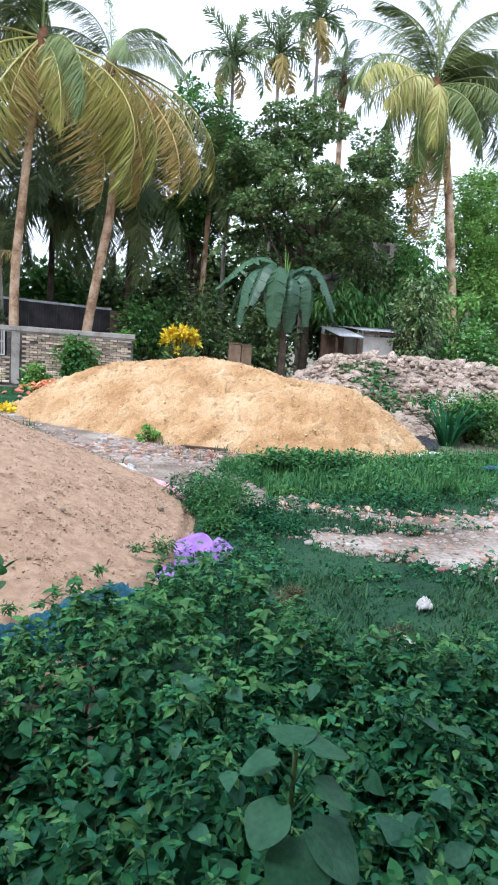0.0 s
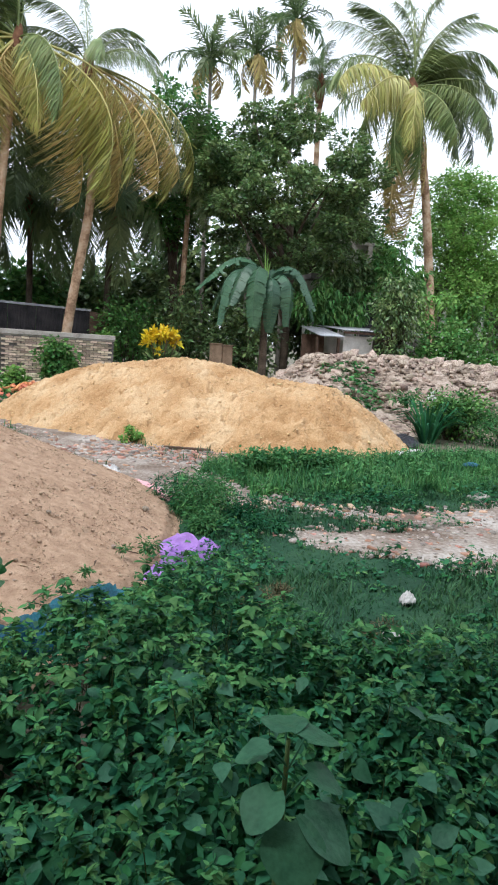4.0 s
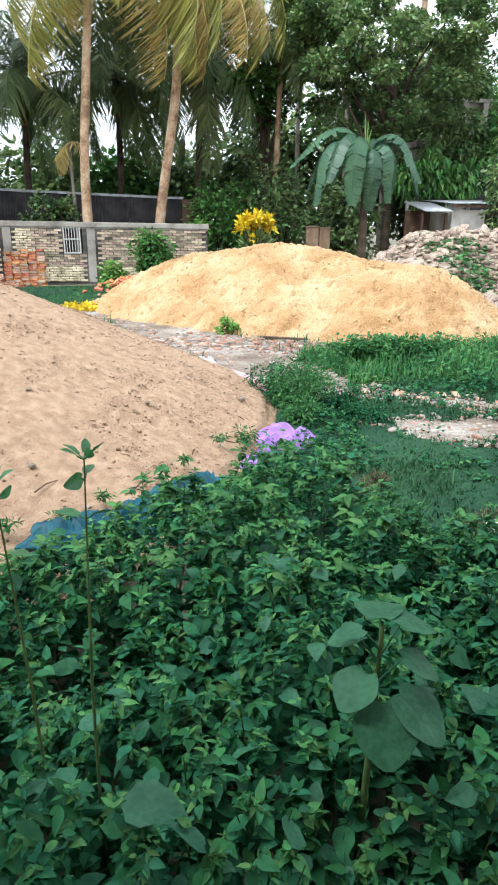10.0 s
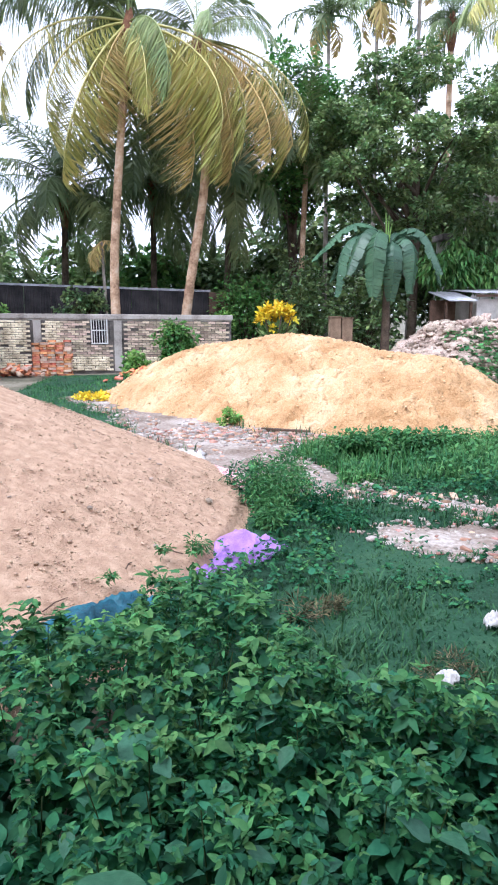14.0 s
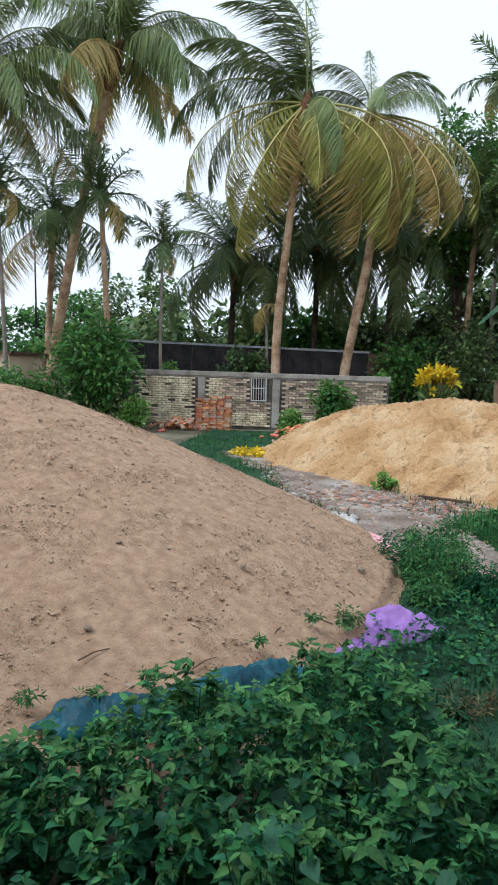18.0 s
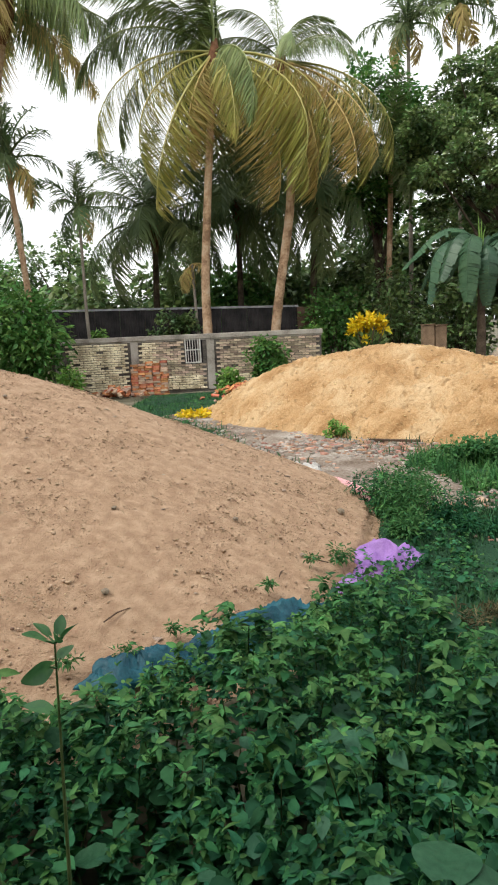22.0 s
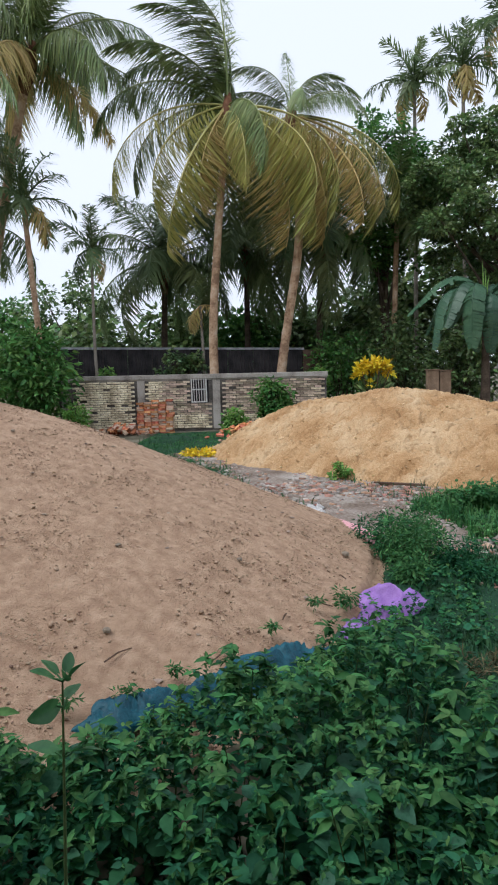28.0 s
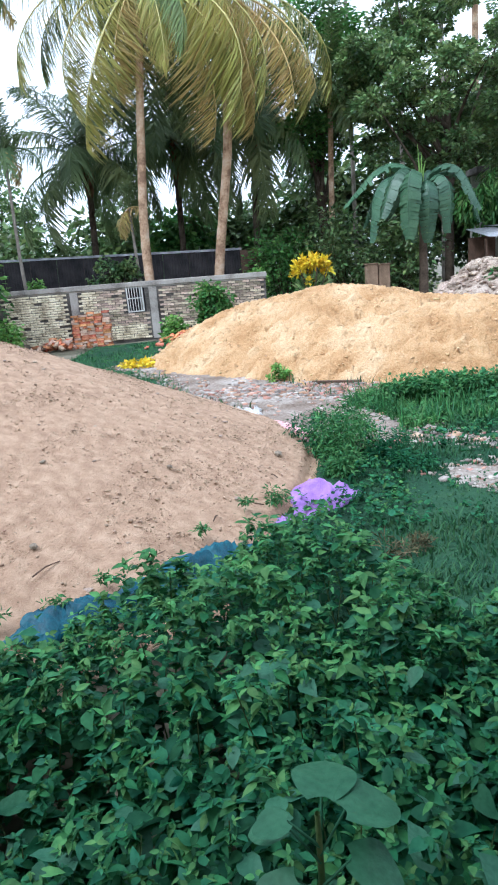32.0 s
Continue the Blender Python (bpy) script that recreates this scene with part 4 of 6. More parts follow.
part("back_wall", boxed(9.38, 10.6, 1.4, 1.5, 0, 2.3), "wood_dark", lean)
for i in range(4):
    part("beam", boxed(9.4, 10.6, 0.1 + 0.2 * i, 0.22 + 0.2 * i, 1.15 + 0.12 * i, 1.27 + 0.12 * i), "wood_dark", lean)

# ---- house with a veranda behind the shed ----
house = thing("house", (-0.9, 27.0, 0), "old two-storey plastered house half hidden by trees", "house")
part("ground_wall", boxed(12.4, 25.5, 1.6, 1.85, 0, 5.3), "plaster_white", house)
part("upper_wall", boxed(13.6, 15.6, 1.6, 1.85, 5.3, 6.9), "cement", house)
part("floor_slab", boxed(12.2, 25.7, 0.6, 1.85, 5.05, 5.3, bevel=0.02), "mortar", house)
part("roof_slab", boxed(13.5, 15.7, 1.3, 1.85, 6.9, 7.05, bevel=0.02), "cement", house)
for x in (17.4, 19.0, 21.2, 23.1, 25.3):
    part("column", boxed(x - 0.16, x + 0.16, -0.1, 0.22, 0, 5.05), "plaster_white", house)
for x in (13.7, 14.6, 15.5):
    part("upper_column", boxed(x - 0.12, x + 0.12, 1.32, 1.5, 5.3, 6.9), "cement", house)
# no openings cut: near-black panels on the wall paint the doorways' inner shade
for x in (13.3, 15.9, 18.1, 20.1, 22.2, 24.2):
    w = part("doorway", boxed(x - 0.5, x + 0.5, 1.52, 1.597, 0.2, 4.4), "glass_dark", house, "dark panel painted as the shade of an open doorway")

# ---- far buildings ----
def building(name, at, size, storeys, wall_mat, trim_mat, label, cols, win_mat="glass_dark", panels=None):
    root = thing(name, at, label, "building")
    w, dp, h = size
    part("wall", boxed(0, w, 0, dp, 0, h), wall_mat, root)
    part("parapet", boxed(-0.15, w + 0.15, -0.15, dp + 0.15, h - 1.4, h - 0.05, bevel=0.03), trim_mat, root)
    part("roof", boxed(-0.3, w + 0.3, -0.3, dp + 0.3, h - 0.05, h + 0.12), trim_mat, root)
    sh = (h - 1.6) / storeys
    for k in range(storeys):
        if k:
            part("ledge", boxed(-0.12, w + 0.12, -0.25, -0.002, k * sh - 0.1, k * sh + 0.12), trim_mat, root)
        for c in range(cols):
            x0 = (c + 0.5) * w / cols - 0.55
            win = part("window", boxed(x0, x0 + 1.1, -0.06, -0.003, k * sh + 1.0, k * sh + 2.4), win_mat, root, "dark barred window")
            part("frame", boxed(x0 - 0.1, x0, -0.1, -0.061, k * sh + 0.95, k * sh + 2.45), "plaster_white", win)
            part("frame", boxed(x0 + 1.1, x0 + 1.2, -0.1, -0.061, k * sh + 0.95, k * sh + 2.45), "plaster_white", win)
            part("sill", boxed(x0 - 0.15, x0 + 1.25, -0.16, -0.062, k * sh + 0.86, k * sh + 0.95), "plaster_white", win)
            for b in range(5):
                part("bar", boxed(x0 + 0.18 * (b + 1) - 0.02, x0 + 0.18 * (b + 1) + 0.02, -0.09, -0.07, k * sh + 1.0, k * sh + 2.4), "iron_white", win)
            if panels:
                part("panel", boxed(x0 + 1.35, x0 + 1.95, -0.07, -0.003, k * sh + 0.5, k * sh + 3.0), panels, root, "painted yellow wall panel")
    return root


far_house = building("building", (41.5, 49.6, 0), (12, 10, 16.5), 4, "plaster_pink", "brick_old", "pale pink four-storey building with weathered parapet", 3)
far_house.rotation_euler = (0, 0, radians(-38))
blue_house = building("building", (-31.6, 29.7, 0), (10.2, 8, 11.5), 3, "paint_blue", "paint_blue", "bright blue building with yellow panels", 4, panels="paint_yellow")
blue_house.rotation_euler = (0, 0, radians(31))
cream = thing("outbuilding", (-0.6, 23.0, 0), "low cream plastered outbuilding with a brown shutter", "building")
part("wall", boxed(-18, -11.85, 0, 3, 0, 2.55), "plaster_cream", cream)
part("roof_edge", boxed(-18.2, -11.7, -0.15, 3.2, 2.55, 2.66), "wood_dark", cream)
part("shutter", boxed(-14.3, -12.6, -0.04, -0.003, 1.2, 2.05), "wood_dark", cream, "brown wooden shutter")
pole = thing("lamp_pole", (-20.2, 40, 0), "thin tall metal pole with a small head", "pole")
piece("pole", mesh_from("pole", *tube([(0, 0, 0), (0, 0, 5), (0, 0, 9.9)], [0.09, 0.07, 0.05], 8), "tin_dark"), pole)
part("head", boxed(-0.15, 0.25, -0.08, 0.08, 9.9, 10.05), "tin_dark", pole)

# gate posts beside the mound
for x, z in ((5.08, 1.84), (5.47, 1.8)):
    g = thing("gate_post", (x, 21.0, 0), "brown weathered square gate post", "post", "gate posts")
    part("shaft", boxed(0, 0.36, 0, 0.36, 0, z, bevel=0.02), "wood", g)
    part("cap", boxed(-0.02, 0.38, -0.02, 0.38, z, z + 0.04), "wood", g)

# ---- wall details ----
for x in (-7.03, -4.29, -1.6):
    part("pier", boxed(x - 0.13, x + 0.13, -0.035, -0.001, 0, 1.72), "cement", wall)
gate = thing("window_grille", (-2.62, 22.36, 1.0), "rusty white iron grille set in the wall", "grille")
part("frame", boxed(-0.28, -0.24, 0, 0.04, 0, 0.92), "iron_white", gate)
part("frame", boxed(0.24, 0.28, 0, 0.04, 0, 0.92), "iron_white", gate)
part("frame", boxed(-0.24, 0.24, 0, 0.04, 0.88, 0.92), "iron_white", gate)
part("frame", boxed(-0.24, 0.24, 0, 0.04, 0, 0.04), "iron_white", gate)
for i in range(5):
    part("bar", boxed(-0.18 + 0.09 * i - 0.011, -0.18 + 0.09 * i + 0.011, 0.01, 0.03, 0.04, 0.88), "iron_white", gate)
part("crossbar", boxed(-0.24, 0.24, 0.005, 0.009, 0.44, 0.48), "iron_white", gate)


def brick_mesh(name, mat, l=0.24, d=0.115, h=0.07, seed=0):
    r = np.random.default_rng(seed)
    bm = bmesh.new()
    box(bm, -l / 2, l / 2, -d / 2, d / 2, 0, h, bevel=0.006)
    for v in bm.verts:
        v.co += Vector(r.normal(0, 0.0025, 3))
    me = bpy.data.meshes.new(name)
    bm.to_mesh(me)
    bm.free()
    me.materials.append(M[mat])
    return me


# ---- brick stacks ----
RED = [brick_mesh("brick", "brick_red", seed=i) for i in range(3)] + [brick_mesh("brick", "brick_cream", seed=5 + i) for i in range(3)]


def stack(at, cols, rows, deep, label, seed, ragged):
    r = np.random.default_rng(seed)
    root = thing("brick_stack", at, label, "bricks", "brick stacks")
    for z in range(rows):
        for c in range(cols):
            for dd in range(deep):
                if z > rows - 1 - ragged and r.random() < 0.35 + 0.2 * (z - rows + ragged):
                    continue
                cross = (z + c // 2) % 3 == 0
                m = Matrix.Translation((c * 0.25 + r.normal(0, 0.018), dd * 0.125 + r.normal(0, 0.02), z * 0.0735)) @ Matrix.Rotation(radians(r.normal(0, 7)), 4, "Z")
                if cross and dd % 2 == 0:
                    m = Matrix.Translation((c * 0.25 - 0.06, dd * 0.125 + 0.06, z * 0.0735)) @ Matrix.Rotation(radians(90), 4, "Z")
                    piece("brick", RED[int(r.integers(4))], root, m)
                    m = Matrix.Translation((c * 0.25 + 0.06, dd * 0.125 + 0.06, z * 0.0735)) @ Matrix.Rotation(radians(90), 4, "Z")
                elif cross:
                    continue
                piece("brick", RED[int(r.integers(4))], root, m)
    return root


stack((-4.56, 21.5, 0), 5, 19, 2, "tall rough stack of red and cream bricks", 41, 6)
stack((-5.65, 21.6, 0), 4, 9, 2, "low broken stack of red bricks", 42, 6)
r = np.random.default_rng(43)
heap = thing("brick_heap", (-0.68, 19.3, 0), "loose heap of broken red bricks", "bricks")
for i in range(90):
    a, q = r.uniform(0, 6.28), abs(r.normal(0, 0.5))
    x, y = q * math.cos(a) * 1.5, q * math.sin(a)
    piece("brick", RED[i % 4], heap, Matrix.Translation((x, y, max(0.0, 0.42 * math.exp(-q * q * 1.6) * r.uniform(0.4, 1)))) @ Euler(r.uniform(-0.7, 0.7, 3) * [1, 1, 4]).to_matrix().to_4x4() @ Matrix.Scale(r.uniform(0.6, 1.0), 4))

fallen = thing("brick_heap", (-5.2, 21.15, 0), "bricks slumped before the low stack", "bricks")
for i in range(46):
    a, q = r.uniform(0, 6.28), abs(r.normal(0, 0.4))
    piece("brick", RED[i % 6], fallen, Matrix.Translation((q * math.cos(a) * 1.5, q * math.sin(a) * 0.6, max(0.0, 0.36 * math.exp(-q * q * 2) * r.uniform(0.3, 1)))) @ Euler(r.uniform(-0.6, 0.6, 3) * [1, 1, 4]).to_matrix().to_4x4())

# ---- open ground: path, debris ----
def seg_dist(x, y, pts):
    """Distance to a broken line."""
    best = np.full(np.shape(x), 1e9)
    for (ax, ay), (bx, by) in zip(pts[:-1], pts[1:]):
        dx, dy = bx - ax, by - ay
        t = np.clip(((x - ax) * dx + (y - ay) * dy) / (dx * dx + dy * dy), 0, 1)
        best = np.minimum(best, np.hypot(x - ax - t * dx, y - ay - t * dy))
    return best


TRACK = [(-1.6, 15.5), (-0.3, 12.9), (0.95, 9.6), (1.5, 8.0), (1.75, 7.3)]
TRACK2 = [(1.75, 7.3), (2.35, 6.85), (3.5, 5.9), (4.6, 5.85), (6.2, 6.1)]
TRACK3 = [(2.3, 5.4), (3.2, 4.95), (4.6, 4.85), (9.0, 5.1)]


def path_edge(x, y):
    """Over 0 on the trodden path, below it beside the path."""
    a = 0.72 - seg_dist(x, y, TRACK)
    b = 0.17 + 0.1 * np.clip(x - 3.5, 0, 2) - seg_dist(x, y, TRACK2)
    c = 0.16 + 0.3 * np.clip(x - 2.2, 0, 2.2) - seg_dist(x, y, TRACK3)
    return np.maximum(np.maximum(a, b), c) + 0.22 * wobble(x, y, 1.5, 4.0) + 0.14 * wobble(x, y, 4.0, 9.0)


tagged(sheet("path", lambda x, y: np.clip(0.05 * path_edge(x, y), -0.08, 0.014) + 0.036, -4.0, 9.5, 3.0, 17, 0.07, "path", 0.012, 3.0, -0.04), "trodden pale grey dirt path with debris", "path", kind="structure")


def chip_cloud(n, place, sizes, seed):
    """Many small angular fragments as one."""
    r = np.random.default_rng(seed)
    base = np.array([(x, y, z) for x in (-1, 1) for y in (-1, 1) for z in (-1, 1)], float)
    quads = np.array([(0, 1, 3, 2), (4, 6, 7, 5), (0, 4, 5, 1), (2, 3, 7, 6), (0, 2, 6, 4), (1, 5, 7, 3)])
    p = place(r, n)
    n = len(p)
    s = sizes(r, n)[:, None, None] * np.stack([r.uniform(0.6, 1.3, n), r.uniform(0.5, 1, n), r.uniform(0.3, 0.7, n)], 1)[:, None]
    b = base[None] * (1 + r.normal(0, 0.22, (n, 8, 3))) * s
    a = r.uniform(0, 6.28, n)
    c, si = np.cos(a)[:, None], np.sin(a)[:, None]
    v = np.stack([b[..., 0] * c - b[..., 1] * si, b[..., 0] * si + b[..., 1] * c, b[..., 2]], -1) + p[:, None]
    return v.reshape(-1, 3), (quads[None] + (np.arange(n) * 8)[:, None, None]).reshape(-1, 4)


M["chip_red"] = material("chip_red", [(0.26, 0.13, 0.095), (0.44, 0.27, 0.2)], 6, 0.95, 0.3, 40, per="island", spread=0.4)
M["chip_grey"] = material("chip_grey", [(0.2, 0.17, 0.14), (0.42, 0.38, 0.34)], 6, 0.95, 0.3, 40, per="island", spread=0.4)


M["chip_brown"] = material("chip_brown", [(0.23, 0.17, 0.13), (0.47, 0.385, 0.31)], 6, 0.95, 0.3, 40, per="island", spread=0.35)


def along_path(r, n):
    x, y = r.uniform(-2.5, 8.5, n * 4), r.uniform(3.6, 15, n * 4)
    e = path_edge(x, y)
    keep = (np.abs(e - 0.15) < 0.36) & (near_pile(x, y) < 0.02) & (far_pile(x, y) < 0.02)
    x, y = x[keep][:n], y[keep][:n]
    return np.stack([x, y, 0.045 + 0 * x], 1)


def red_strip(r, n):
    t = r.random(n)
    x = 0.2 + 2.4 * t + r.normal(0, 0.25, n)
    y = 10.6 - 1.0 * t + r.normal(0, 0.3, n)
    k = far_pile(x, y) < 0.03
    return np.stack([x, y, 0.05 + 0 * x], 1)[k]


small = lambda r, n: np.clip(r.lognormal(-4.5, 0.55, n), 0.004, 0.035)
bigger = lambda r, n: np.clip(r.lognormal(-3.8, 0.45, n), 0.01, 0.05)
tagged(new("gravel", mesh_from("gravel", *chip_cloud(7000, along_path, small, 61), "chip_grey")), "small grey stones and debris along the path", "gravel", kind="stuff")
tagged(new("brick_chips", mesh_from("brick_chips", *chip_cloud(1300, along_path, lambda r, n: np.clip(r.lognormal(-4.1, 0.5, n), 0.006, 0.04), 62), "chip_red")), "scattered small red brick chips", "brick chips", kind="stuff")
tagged(new("brick_chips", mesh_from("brick_chips", *chip_cloud(650, red_strip, bigger, 63), "chip_red")), "strip of broken red brick chips", "brick chips", kind="stuff")
tagged(new("gravel", mesh_from("gravel", *chip_cloud(650, red_strip, bigger, 64), "chip_grey")), "strip of pale broken stones", "gravel", kind="stuff")


def lump_mesh(name, mat, seed, flat=0.7):
    bm = bmesh.new()
    bmesh.ops.create_icosphere(bm, subdivisions=1, radius=1)
    r = np.random.default_rng(seed)
    for v in bm.verts:
        v.co *= 1 + r.normal(0, 0.16)
        v.co.z *= flat
    me = bpy.data.meshes.new(name)
    bm.to_mesh(me)
    bm.free()
    me.materials.append(M[mat])
    return me


STONES = [lump_mesh("stone", "stone", i) for i in range(4)]
r = np.random.default_rng(70)
for i in range(46):
    x, y = r.uniform(1.5, 8), r.uniform(3.8, 7.0)
    if abs(float(path_edge(np.array([x]), np.array([y]))[0])) > 0.3:
        continue
    s = new("stone", STONES[i % 4])
    s.matrix_basis = Matrix.Translation((x, y, 0.05)) @ Euler((r.uniform(-0.3, 0.3), 0, r.uniform(0, 6))).to_matrix().to_4x4() @ Matrix.Scale(r.uniform(0.012, 0.03), 4)
    tagged(s, "grey angular stone lying by the path", "stone", "stones by the path")
for x, y, sc in ((-0.21, 4.98, 0.026), (-0.95, 3.75, 0.028), (0.72, 5.9, 0.04), (-2.4, 6.0, 0.022), (-1.9, 7.1, 0.02), (-3.0, 4.6, 0.022), (0.3, 4.75, 0.024)):
    s = new("stone", STONES[1])
    s.matrix_basis = Matrix.Translation((x, y, float(near_pile(np.array(x), np.array(y))) + 0.012)) @ Matrix.Scale(sc, 4)
    tagged(s, "rounded stone resting on the pale sand", "stone", "stones on the sand")


def on_pile(r, n):
    a, q = r.uniform(-2.6, 0.8, n), 4.9 * r.random(n) ** 0.5
    x, y = -3.5 + q * np.cos(a), 6.8 + q * np.sin(a)
    return np.stack([x, y, near_pile(x, y) + 0.03 * wobble(x, y, 2.0, 3.1) + 0.015 * wobble(x, y, 5.4, 8.3) + 0.004], 1)


M["clump"] = material("clump", [(0.33, 0.23, 0.155), (0.48, 0.355, 0.25)], 6, 0.95, 0.3, 40, per="island", spread=0.2)


def pile_patches(r, n):
    """Places on the pale sand, gathered in patches."""
    q = on_pile(r, n)
    return q[wobble(q[:, 0], q[:, 1], 1.9, 3.0) + 0.5 * wobble(q[:, 0], q[:, 1], 5.0, 1.0) > 0.06]


M["grit"] = material("grit", [(0.24, 0.16, 0.105), (0.4, 0.285, 0.19)], 6, 0.95, 0.3, 40, per="island", spread=0.4)
tagged(new("pebbles", mesh_from("pebbles", *chip_cloud(20000, on_pile, lambda r, n: np.clip(r.lognormal(-5.5, 0.5, n), 0.002, 0.012), 65), "clump")), "small lumps and pebbles on the sand", "pebbles", kind="stuff")
tagged(new("grit", mesh_from("grit", *chip_cloud(42000, pile_patches, lambda r, n: np.clip(r.lognormal(-5.9, 0.45, n), 0.0015, 0.009), 68), "grit")), "patches of fine dark grit on the sand", "grit", kind="stuff")
r = np.random.default_rng(69)
for i, q in enumerate(on_pile(r, 64)):
    s = new("stone", STONES[i % 4])
    s.matrix_basis = Matrix.Translation(q + [0, 0, 0.004]) @ Euler((0, 0, r.uniform(0, 6))).to_matrix().to_4x4() @ Matrix.Diagonal((*(float(r.uniform(0.012, 0.026)) * np.array([1.4, 0.9, 0.55])), 1))
    tagged(s, "small flat dark stone on the pale sand", "stone", "stones on the sand")


def on_far(r, n):
    u, v = r.uniform(-5, 5, n), r.uniform(-3.2, 1, n)
    x, y = 3 + 0.73 * u + 0.68 * v, 13 - 0.68 * u + 0.73 * v
    z = far_pile(x, y)
    k = z > 0.02
    return np.stack([x, y, z + 0.02], 1)[k]


M["clump_yellow"] = material("clump_yellow", [(0.5, 0.35, 0.18), (0.68, 0.5, 0.29)], 6, 0.95, 0.3, 40, per="island", spread=0.25)
tagged(new("pebbles", mesh_from("pebbles", *chip_cloud(1400, on_far, lambda r, n: np.clip(r.lognormal(-4.7, 0.5, n), 0.005, 0.035), 66), "clump_yellow")), "small lumps on the yellow sand", "pebbles", kind="stuff")

# broken bricks half sunk along the path, slabs and a heap of dry leaves at its far side
r = np.random.default_rng(72)
for i in range(16):
    t = i / 15
    x, y = 2.4 + 3.4 * t + r.normal(0, 0.08), 6.75 - 0.75 * min(1, t * 2) + r.normal(0, 0.1)
    b = new("brick", RED[3 + i % 3])
    b.matrix_basis = Matrix.Translation((x, y, -0.005)) @ Euler((r.uniform(-0.3, 0.3), r.uniform(-0.3, 0.3), r.uniform(0, 3))).to_matrix().to_4x4() @ Matrix.Diagonal((r.uniform(0.3, 0.75), r.uniform(0.6, 0.9), 1, 1))
    tagged(b, "broken red brick half sunk beside the path", "brick", "bricks by the path")
for x, y, w, d, a in ((5.34, 6.7, 0.3, 0.18, 0.3), (6.14, 7.2, 0.22, 0.15, -0.2)):
    slab = thing("slab", (x, y, 0.0), "grey broken concrete slab beside the path", "slab")
    part("body", boxed(-w / 2, w / 2, -d / 2, d / 2, 0, 0.09, bevel=0.015), "cement", slab)
    slab.rotation_euler = (0.12, -0.08, a)
q = np.stack([r.normal(7.09, 0.35, 900), r.normal(6.82, 0.22, 900), 0.02 + 0.16 * r.random(900) ** 2], 1)
v, f = leaves(q, rand_dirs(900, r, 0.4, 0.1), r.uniform(0.04, 0.1, 900), ROUND, LANCE_F, seed=73)
M["leaf_rust"] = material("leaf_rust", [(0.16, 0.06, 0.03), (0.34, 0.15, 0.07)], 5, 0.8, 0, 30, per="island", spread=0.4)
tagged(new("dry_leaves", mesh_from("dry_leaves", v, f, "leaf_rust")), "heap of dry rust-brown leaves beside the path", "dry leaves", kind="stuff")

# clods on the grey mound
mound = bpy.data.objects["earth_mound"]
CLOD = [lump_mesh("clod", "clod", 20 + i, 0.75) for i in range(5)]
r = np.random.default_rng(80)
for i in range(300):
    x = r.uniform(5.2, 17.5)
    y = 16.6 - 0.12 * max(0, x - 8) - abs(r.normal(0, 0.9)) + 0.4
    z = float(grey_mound(np.array(x), np.array(y))) + 0.02
    piece("clod", CLOD[i % 5], mound, Matrix.Translation((x, y, z + 0.03)) @ Euler(r.uniform(0, 6, 3)).to_matrix().to_4x4() @ Matrix.Scale(float(np.clip(r.lognormal(-2.55, 0.45), 0.04, 0.2)), 4))


def on_mound(r, n):
    x, y = r.uniform(5, 22, n), r.uniform(12.3, 17.2, n)
    return np.stack([x, y, grey_mound(x, y) + 0.05], 1)


tagged(new("clods", mesh_from("clods", *chip_cloud(6000, on_mound, lambda r, n: np.clip(r.lognormal(-3.2, 0.5, n), 0.015, 0.13), 67), "chip_brown")), "loose grey clods of dug earth", "clods", kind="stuff")


# ---- cloths, sheets and litter ----
SACK_AT = [0, 12, 45, 75, 98, 125, 150, 175, 205, 235, 262, 300, 335, 360]
SACK_OUT = [0.74, 0.88, 0.5, 0.78, 0.52, 0.86, 0.55, 0.85, 0.6, 1.25, 0.7, 0.62, 0.6, 0.74]


def sack(name, cx, cy, r0, tall, mat, seed, n=30, m=120):
    """A collapsed sack: a low draped dome with sharp creases whose hem runs out into loose corners."""
    vs = []
    for i in range(n):
        q = i / (n - 1)
        for j in range(m):
            a = 2 * math.pi * j / m
            out = float(np.interp(math.degrees(a), SACK_AT, SACK_OUT))
            rad = r0 * q * (0.62 + (out - 0.62) * q)
            x, y = rad * math.cos(a), rad * math.sin(a)
            k = 1.8 / r0
            crease = 1 - 2 * abs(noise.noise((x * k, y * k, seed)))
            fine = 1 - 2 * abs(noise.noise((x * k * 2.3 + 3, y * k * 2.3, seed + 7.0)))
            radial = abs(math.sin(4.5 * a + 1.8 * math.sin(a) + 2.0 * q))
            z = tall * max(0.0, 1 - q * q) ** 0.8 * (0.55 + 0.45 * crease) + tall * (0.42 * crease + 0.1 * fine + 0.24 * radial * q) * (1 - 0.5 * q) + 0.35 * tall * max(0, out - 0.6) * q * (1 if 60 < math.degrees(a) < 190 else 0)
            vs.append((cx + x, cy + y, max(0.012, z)))
    fs = [(i * m + j, i * m + (j + 1) % m, (i + 1) * m + (j + 1) % m, (i + 1) * m + j) for i in range(n - 1) for j in range(m)]
    ob = new(name, mesh_from(name, vs, np.array(fs), mat, True))
    s = ob.modifiers.new("thick", "SOLIDIFY")
    s.thickness = 0.005
    return ob


